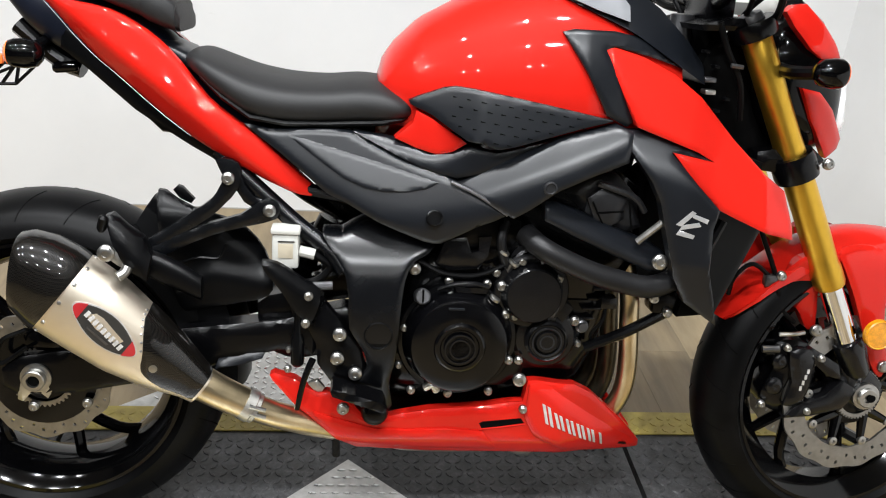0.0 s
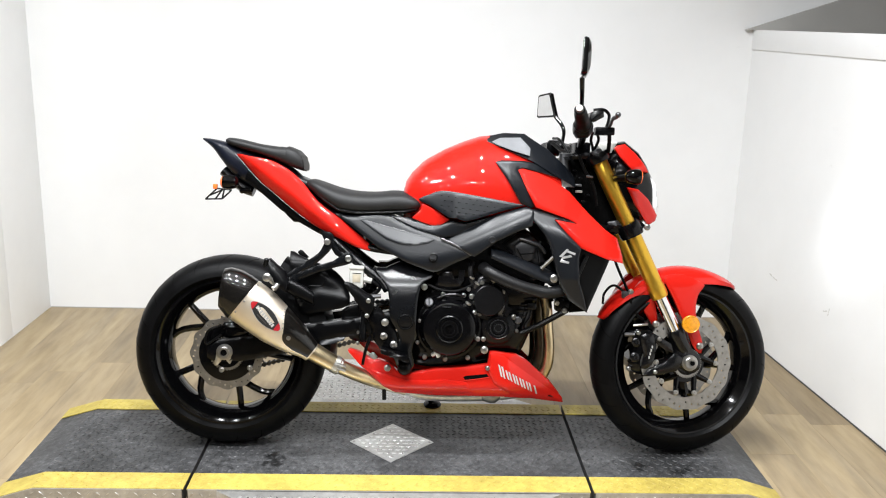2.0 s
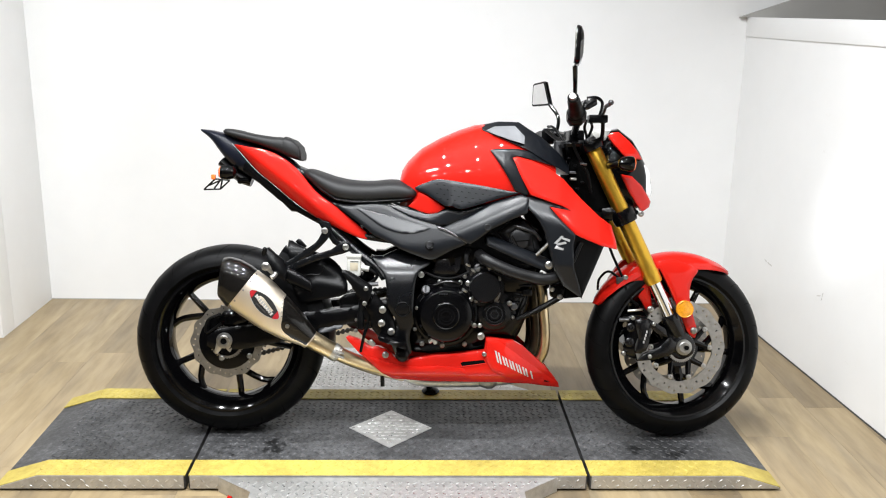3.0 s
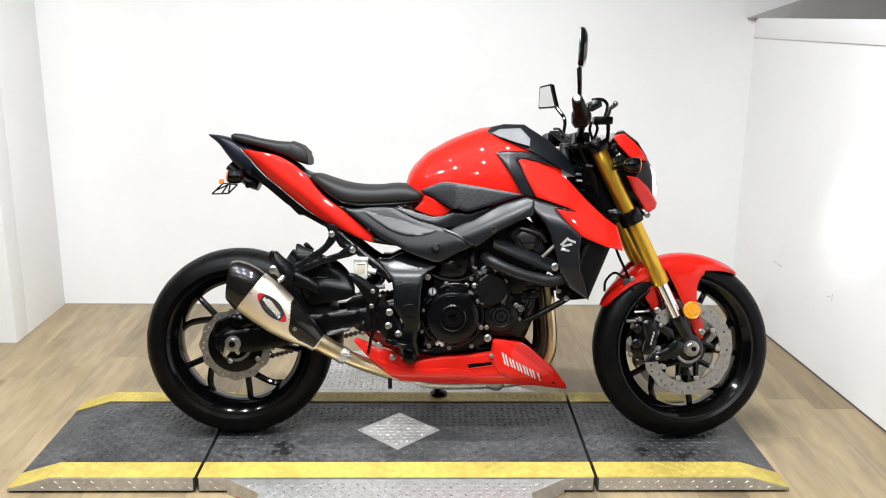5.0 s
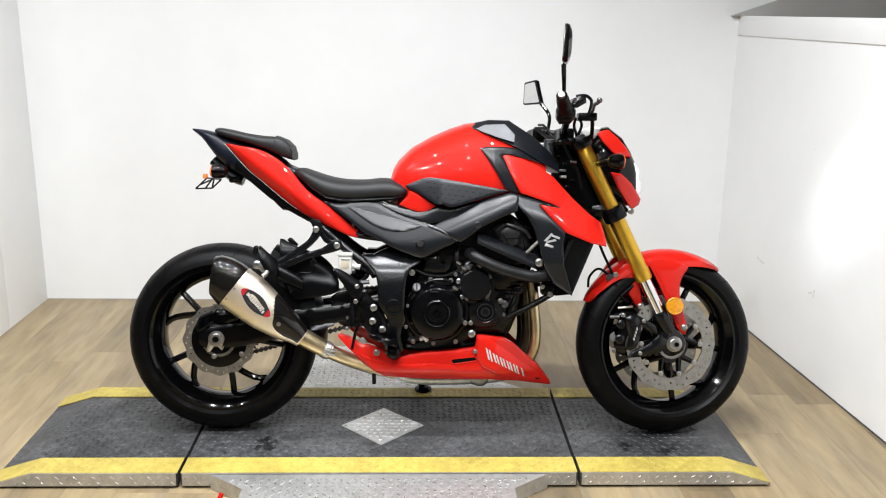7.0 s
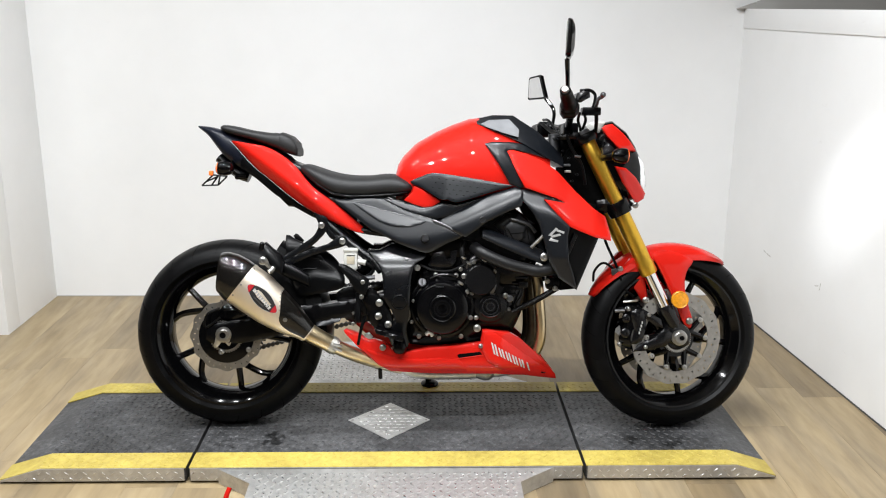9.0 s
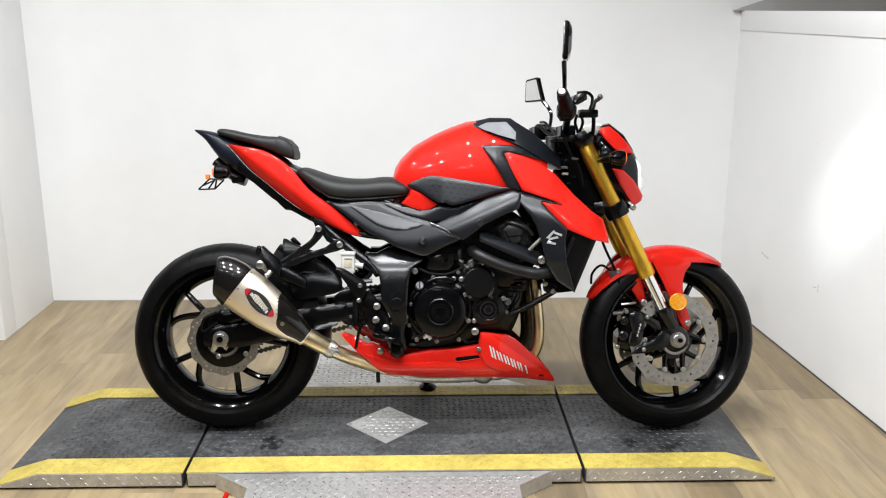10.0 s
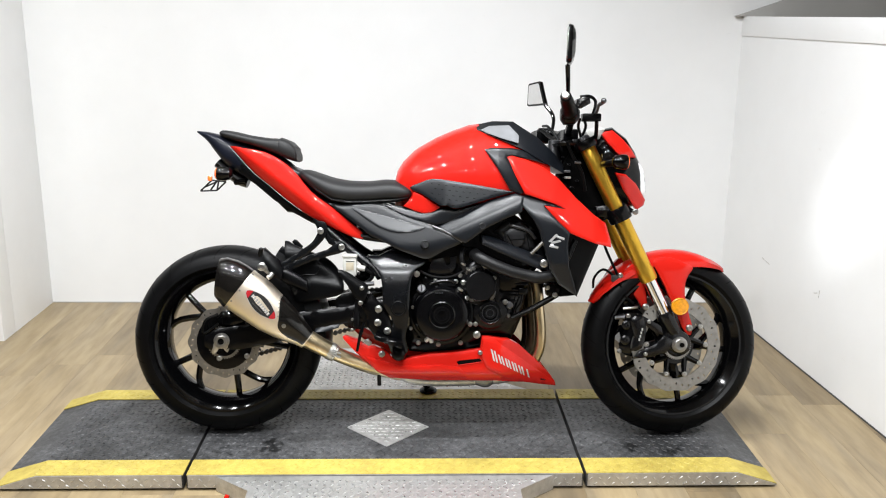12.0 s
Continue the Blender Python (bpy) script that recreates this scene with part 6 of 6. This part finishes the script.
part("left_caliper", shell([(1.30, 0.425), (1.37, 0.405), (1.345, 0.33), (1.315, 0.25), (1.27, 0.262), (1.28, 0.35)], 0.12, 0.07, 0.012, 0.02, 2, -1), ENGINE, bike)

# ---- front mudguard ----
def arch(a0, a1, r0, w0, w1, drop0, drop1, tip=0.0):
    loops = []
    n = 26
    for k in range(n + 1):
        t = k / n
        a = radians(a0 + (a1 - a0) * t)
        w, d = w0 + (w1 - w0) * t, drop0 + (drop1 - drop0) * t
        e = min(t, 1 - t)
        w *= 0.35 + 0.65 * min(1, e / 0.12) ** 0.5
        d *= min(1, 0.12 + e / 0.3)
        r = r0 + tip * (abs(t - 0.5) * 2) ** 2
        prof = [(-w, -d), (-w * 1.0, -d * 0.45), (-w * 0.86, -0.008), (-w * 0.5, 0.004), (0, 0.009), (w * 0.5, 0.004), (w * 0.86, -0.008), (w * 1.0, -d * 0.45), (w, -d), (w - 0.004, -d), (w - 0.004, -d * 0.45), (w * 0.82, -0.011), (0, 0.005), (-w * 0.82, -0.011), (-w + 0.004, -d * 0.45), (-w + 0.004, -d)]
        loops.append([FA + Vector(((r + q) * math.cos(a), y, (r + q) * math.sin(a))) for y, q in prof])
    return rings(bmesh.new(), loops)


guard = part("front_mudguard", arch(52, 153, 0.298, 0.066, 0.060, 0.052, 0.022, 0.002), RED, bike, "glossy red front mudguard", 50)
guard.data.transform(STEER)
panel("mudguard_front_leg", [(1.366, 0.556), (1.39, 0.567), (1.43, 0.568), (1.47, 0.553), (1.50, 0.535), (1.484, 0.513), (1.474, 0.486), (1.473, 0.449), (1.480, 0.415), (1.490, 0.380), (1.502, 0.345), (1.497, 0.318), (1.484, 0.322), (1.466, 0.345), (1.441, 0.403), (1.408, 0.476), (1.376, 0.535)], lambda x, h: 0.104 - 0.3 * bend(h - 0.535, 0.008) - 0.25 * bend(x - 1.475, 0.006), RED, guard, "", True, 0.02, 0.01, 0.014, 2)
panel("mudguard_rear_leg", [(1.244, 0.470), (1.262, 0.505), (1.295, 0.545), (1.325, 0.545), (1.345, 0.475), (1.359, 0.412), (1.353, 0.400), (1.342, 0.404), (1.322, 0.434), (1.300, 0.456), (1.275, 0.466)], lambda x, h: 0.092 + 0.22 * (h - 0.47), RED, guard, "", True, 0.02, 0.01, 0.014, 2)
bolt(1.346, 0.109, 0.410, 0.009)
bolt(1.489, 0.108, 0.342, 0.009)
refl = part("side_reflector", lathe(P3(1.448, 0.135, 0.416), (0, -1, 0), [(0.0275, -0.006), (0.0275, 0.004), (0.0255, 0.006), (0.024, 0.0045), (0.001, 0.006)], 32), AMBER, bike, "round amber side reflector")
part("reflector_stem", lathe(P3(1.450, 0.10, 0.416), (0, -1, 0), [(0.008, 0), (0.008, 0.032)], 10), FRAME, refl)
part("brake_hose", tube([P3(1.31, 0.09, 0.42), P3(1.275, 0.1, 0.45), P3(1.255, 0.1, 0.51), P3(1.215, 0.09, 0.60), P3(1.19, 0.06, 0.70), P3(1.16, 0.04, 0.80)], 0.0045, 8), RUBBER, bike)
part("sensor_lead", tube([P3(1.255, 0.1, 0.50), P3(1.21, 0.1, 0.53), P3(1.18, 0.1, 0.505), P3(1.178, 0.09, 0.47)], 0.004, 8), RUBBER, bike)
part("hose_guide", box(P3(1.235, 0.108, 0.49), P3(1.262, 0.092, 0.512), 0.003), DARKALU, bike)
bolt(1.262, 0.11, 0.512, 0.007)

# ---- headlamp ----
lampbody = part("headlamp", loft(dense([(1.17, 0.80, 0.90, 0.07, 3), (1.20, 0.75, 0.95, 0.10, 3), (1.25, 0.725, 0.955, 0.105, 3), (1.29, 0.722, 0.93, 0.1, 3), (1.325, 0.735, 0.885, 0.08, 3), (1.342, 0.76, 0.84, 0.05, 3)])), GLOSSBLACK, bike, "angular headlamp unit in red and black")
part("lens", shell([(1.310, 0.874), (1.320, 0.870), (1.336, 0.848), (1.348, 0.800), (1.350, 0.780), (1.345, 0.762), (1.337, 0.766), (1.326, 0.785), (1.319, 0.810), (1.320, 0.830), (1.314, 0.856)], lambda x, h: 0.078 - 0.9 * max(0, x - 1.335), 0.14, 0.004, 0.008, 1), LENS, lampbody, "headlamp lens with its glare painted white")
panel("upper_cowl", [(1.195, 0.958), (1.206, 0.968), (1.228, 0.972), (1.262, 0.944), (1.290, 0.914), (1.308, 0.886), (1.264, 0.887), (1.241, 0.901), (1.210, 0.935)], lambda x, h: head_s(x, h) + 0.006, RED, lampbody, "glossy red cowl panel", True, 0.02, 0.008, 0.014, 1)
panel("lower_cowl", [(1.236, 0.839), (1.272, 0.833), (1.309, 0.803), (1.346, 0.752), (1.340, 0.735), (1.312, 0.720), (1.264, 0.785)], lambda x, h: head_s(x, h) + 0.008, RED, lampbody, "glossy red cowl panel", True, 0.02, 0.008, 0.014, 1)
part("screen", loft([(1.212, 0.95, 0.980, 0.05, 2.6), (1.24, 0.935, 0.986, 0.07, 2.6), (1.283, 0.90, 0.954, 0.07, 2.6), (1.312, 0.87, 0.914, 0.055, 2.6), (1.330, 0.858, 0.882, 0.035, 2.6)]), GLOSSBLACK, lampbody, "small dark flyscreen", 50)
for side in (1, -1):
    sig = part("front_turn_signal", lathe(P3(1.236, 0.2 * side, 0.871), (1, 0.1 * side, -0.04), [(0.003, -0.029), (0.012, -0.027), (0.02, -0.018), (0.0235, 0.0), (0.0238, 0.013), (0.022, 0.017)], 22), GLOSSBLACK, bike, "black turn signal with an orange lens")
    part("lens", lathe(P3(1.236, 0.2 * side, 0.871), (1, 0.1 * side, -0.04), [(0.0215, 0.016), (0.020, 0.020), (0.013, 0.023), (0.001, 0.024)], 22), ORANGE, sig)
    part("stalk", tube([P3(1.222, 0.19 * side, 0.870), P3(1.200, 0.15 * side, 0.866), P3(1.195, 0.09 * side, 0.868)], 0.011, 10), PLASTIC, sig)
part("dash", shell([(1.154, 0.968), (1.168, 0.978), (1.198, 0.984), (1.215, 0.979), (1.196, 0.946), (1.161, 0.947)], 0.06, 0.12, 0.006, 0.02, 1), WHITEPL, bike, "pale grey back of the instrument panel")

# ---- handlebar and controls ----
part("handlebar", tube([P3(1.041, 0.33, 1.054), P3(1.068, 0.24, 1.019), P3(1.084, 0.16, 0.990), P3(1.092, 0.08, 0.968), P3(1.105, 0.0, 0.962), P3(1.10, -0.08, 0.965), P3(1.092, -0.16, 0.97), P3(1.07, -0.26, 0.978), P3(1.043, -0.37, 0.974)], 0.0115, 12), FRAME, bike, "black tapered handlebar")
for side, gx, d in ((1, P3(1.040, 0.335, 1.056), Vector((0.265, 0.898, -0.35))), (-1, P3(1.043, -0.37, 0.974), Vector((0.16, -0.985, -0.03)))):
    grip = part("grip", lathe(gx, d, [(0.013, -0.004), (0.0165, 0.0), (0.0165, 0.018), (0.019, 0.024), (0.0205, 0.06), (0.023, 0.092), (0.027, 0.097), (0.027, 0.105)], 20), RUBBER, bike, "black rubber grip")
    part("bar_end", lathe(gx, d, [(0.0045, -0.013), (0.0095, -0.012), (0.0115, -0.003), (0.0115, 0.001)], 18), DULLALU, grip)
    q = gx + d * 0.125
    hs = part("switch_housing", loft([(q.x - 0.03, q.z - 0.018, q.z + 0.015, 0.016, 2.6), (q.x - 0.02, q.z - 0.032, q.z + 0.026, 0.026, 2.8), (q.x + 0.012, q.z - 0.03, q.z + 0.026, 0.026, 2.8), (q.x + 0.026, q.z - 0.015, q.z + 0.014, 0.016, 2.6)]), PLASTIC, bike, "black switch housing")
    for v in hs.data.vertices:
        v.co.y += q.y
    m = gx + d * 0.16
    reach = Vector((0.03, 0, 0.005)) if side > 0 else Vector((0, 0, 0))
    master = part("lever_perch", box(m + reach + Vector((0.0, -0.02, -0.012)), m + reach + Vector((0.058 if side > 0 else 0.07, 0.02, 0.012)), 0.005), FRAME, bike, "black lever perch")
    piv = m + reach + Vector((0.042, 0, 0.01))
    tip = gx + (Vector((0.110, 0, -0.012)) if side > 0 else Vector((0.112, 0, 0.004)))
    part("lever", tube([piv, piv.lerp(tip, 0.3) + Vector((0, 0, 0.003)), piv.lerp(tip, 0.6) + Vector((-0.004, 0, 0.004)), piv.lerp(tip, 0.85), tip], 0.0062, 10, flat=0.8), DARKALU, master)
    part("lever_ball", lathe(tip, (0, 1, 0), [(0.001, -0.008), (0.006, -0.006), (0.0085, 0), (0.006, 0.006), (0.001, 0.008)], 14), DARKALU, master)
part("throttle_cable", tube([P3(1.106, 0.20, 1.0), P3(1.107, 0.17, 0.978), P3(1.123, 0.12, 0.956), P3(1.13, 0.08, 0.93), P3(1.10, 0.05, 0.88)], 0.0045, 8), RUBBER, bike)
part("throttle_cable", tube([P3(1.120, 0.19, 1.0), P3(1.134, 0.15, 0.982), P3(1.135, 0.09, 0.955), P3(1.115, 0.05, 0.90)], 0.0045, 8), RUBBER, bike)
part("clutch_cable", tube([P3(1.05, -0.2, 1.0), P3(1.06, -0.12, 0.99), P3(1.09, -0.08, 0.93), P3(1.08, -0.06, 0.85)], 0.0045, 8), RUBBER, bike)
mc = part("brake_master_cylinder", shell([(1.088, 1.030), (1.093, 1.058), (1.112, 1.065), (1.132, 1.064), (1.134, 1.046), (1.108, 1.031)], 0.225, 0.045, 0.005, 0.012, 1), COVERGREY, bike, "black front brake master cylinder")
part("mirror_boss", lathe(P3(1.072, 0.225, 1.035), (0, 0, 1), [(0.014, -0.02), (0.016, -0.012), (0.016, 0.008), (0.009, 0.014)], 16), FRAME, bike)
part("lever_guard_arm", tube([P3(1.105, 0.205, 1.066), P3(1.134, 0.205, 1.068), P3(1.152, 0.2, 1.056), P3(1.152, 0.2, 1.036), P3(1.146, 0.2, 1.015)], 0.005, 8), FRAME, mc)
part("brake_hose", tube([P3(1.150, 0.20, 1.012), P3(1.167, 0.15, 1.001), P3(1.171, 0.12, 0.948), P3(1.165, 0.06, 0.90), P3(1.175, 0.04, 0.82)], 0.0062, 8), RUBBER, bike, "black rubber brake hose")
part("wire_loom", tube([P3(1.05, -0.22, 0.985), P3(1.075, -0.14, 0.955), P3(1.10, -0.07, 0.945), P3(1.08, -0.02, 0.90)], 0.007, 8), RUBBER, bike)
part("wire_loom", tube([P3(1.08, 0.12, 0.935), P3(1.10, 0.12, 0.89), P3(1.13, 0.115, 0.84), P3(1.145, 0.1, 0.78)], 0.0055, 8), RUBBER, bike)
part("cable_tie", tube([P3(1.105, 0.128, 0.87), P3(1.125, 0.128, 0.868)], 0.004, 6), DARKALU, bike)
for kx, kh in ((1.07, 0.885), (1.09, 0.862), (1.115, 0.81), (1.10, 0.79)):
    part("wire_clip", box(P3(kx, 0.1, kh), P3(kx + 0.009, 0.08, kh + 0.005), 0.001), PLASTIC, bike)
part("bar_clamp", box(P3(1.08, 0.055, 0.935), P3(1.13, -0.055, 0.978), 0.008), FRAME, bike)
part("ignition_lock", lathe(P3(1.06, 0, 0.93), (0, 0, 1), [(0.02, -0.05), (0.02, 0.012), (0.012, 0.014)], 16), DARKALU, bike)
part("fork_shroud", shell([(1.085, 0.86), (1.105, 0.902), (1.15, 0.902), (1.19, 0.80), (1.235, 0.70), (1.17, 0.70), (1.12, 0.77), (1.08, 0.82)], 0.075, 0.15, 0.02, 0.02, 2), HOLE, bike, "dark wiring behind the fork")
part("connector", box(P3(1.078, 0.095, 0.838), P3(1.098, 0.07, 0.846), 0.002), DARKALU, bike)
part("connector", box(P3(1.082, 0.095, 0.818), P3(1.10, 0.07, 0.826), 0.002), ALU, bike)


def mirror(stem, mid, foot, turn, side, width, height, tilt=-4):
    """A rear-view mirror: a bent stem with an angular housing and a real mirror glass."""
    st = part("mirror", tube([foot, mid, stem], 0.0058, 10, r_end=0.0075), GLOSSBLACK, bike, "black angular rear-view mirror")
    m = Matrix.Translation(stem) @ Matrix.Rotation(radians(turn), 4, "Z") @ Matrix.Rotation(radians(tilt), 4, "Y")
    out = [(-0.04, -0.02), (0.12, -0.03), (0.84, -0.01), (0.90, 0.04), (0.76, 0.90), (0.70, 0.96), (0.20, 1.0), (0.13, 0.96), (0.08, 0.62)]

    def ring(x, k):
        return [m @ Vector((x, -side * ((u - 0.42) * k + 0.42) * width, ((v - 0.48) * k + 0.48) * height)) for u, v in out]
    part("housing", rings(bmesh.new(), [ring(-0.003, 0.84), ring(-0.003, 0.97), ring(0.002, 1.0), ring(0.010, 0.95), ring(0.017, 0.72), ring(0.02, 0.4)]), GLOSSBLACK, st)
    part("glass", rings(bmesh.new(), [ring(-0.0055, 0.83), ring(-0.0032, 0.83)]), CHROME, st, "mirror glass")
    return st


mirror(P3(1.048, 0.31, 1.148), P3(1.054, 0.285, 1.10), P3(1.066, 0.22, 1.04), -9, 1, 0.125, 0.108, 2)
mirror(P3(1.074, -0.32, 1.084), P3(1.101, -0.3, 1.038), P3(1.090, -0.26, 0.976), 27, -1, 0.125, 0.086, -6)
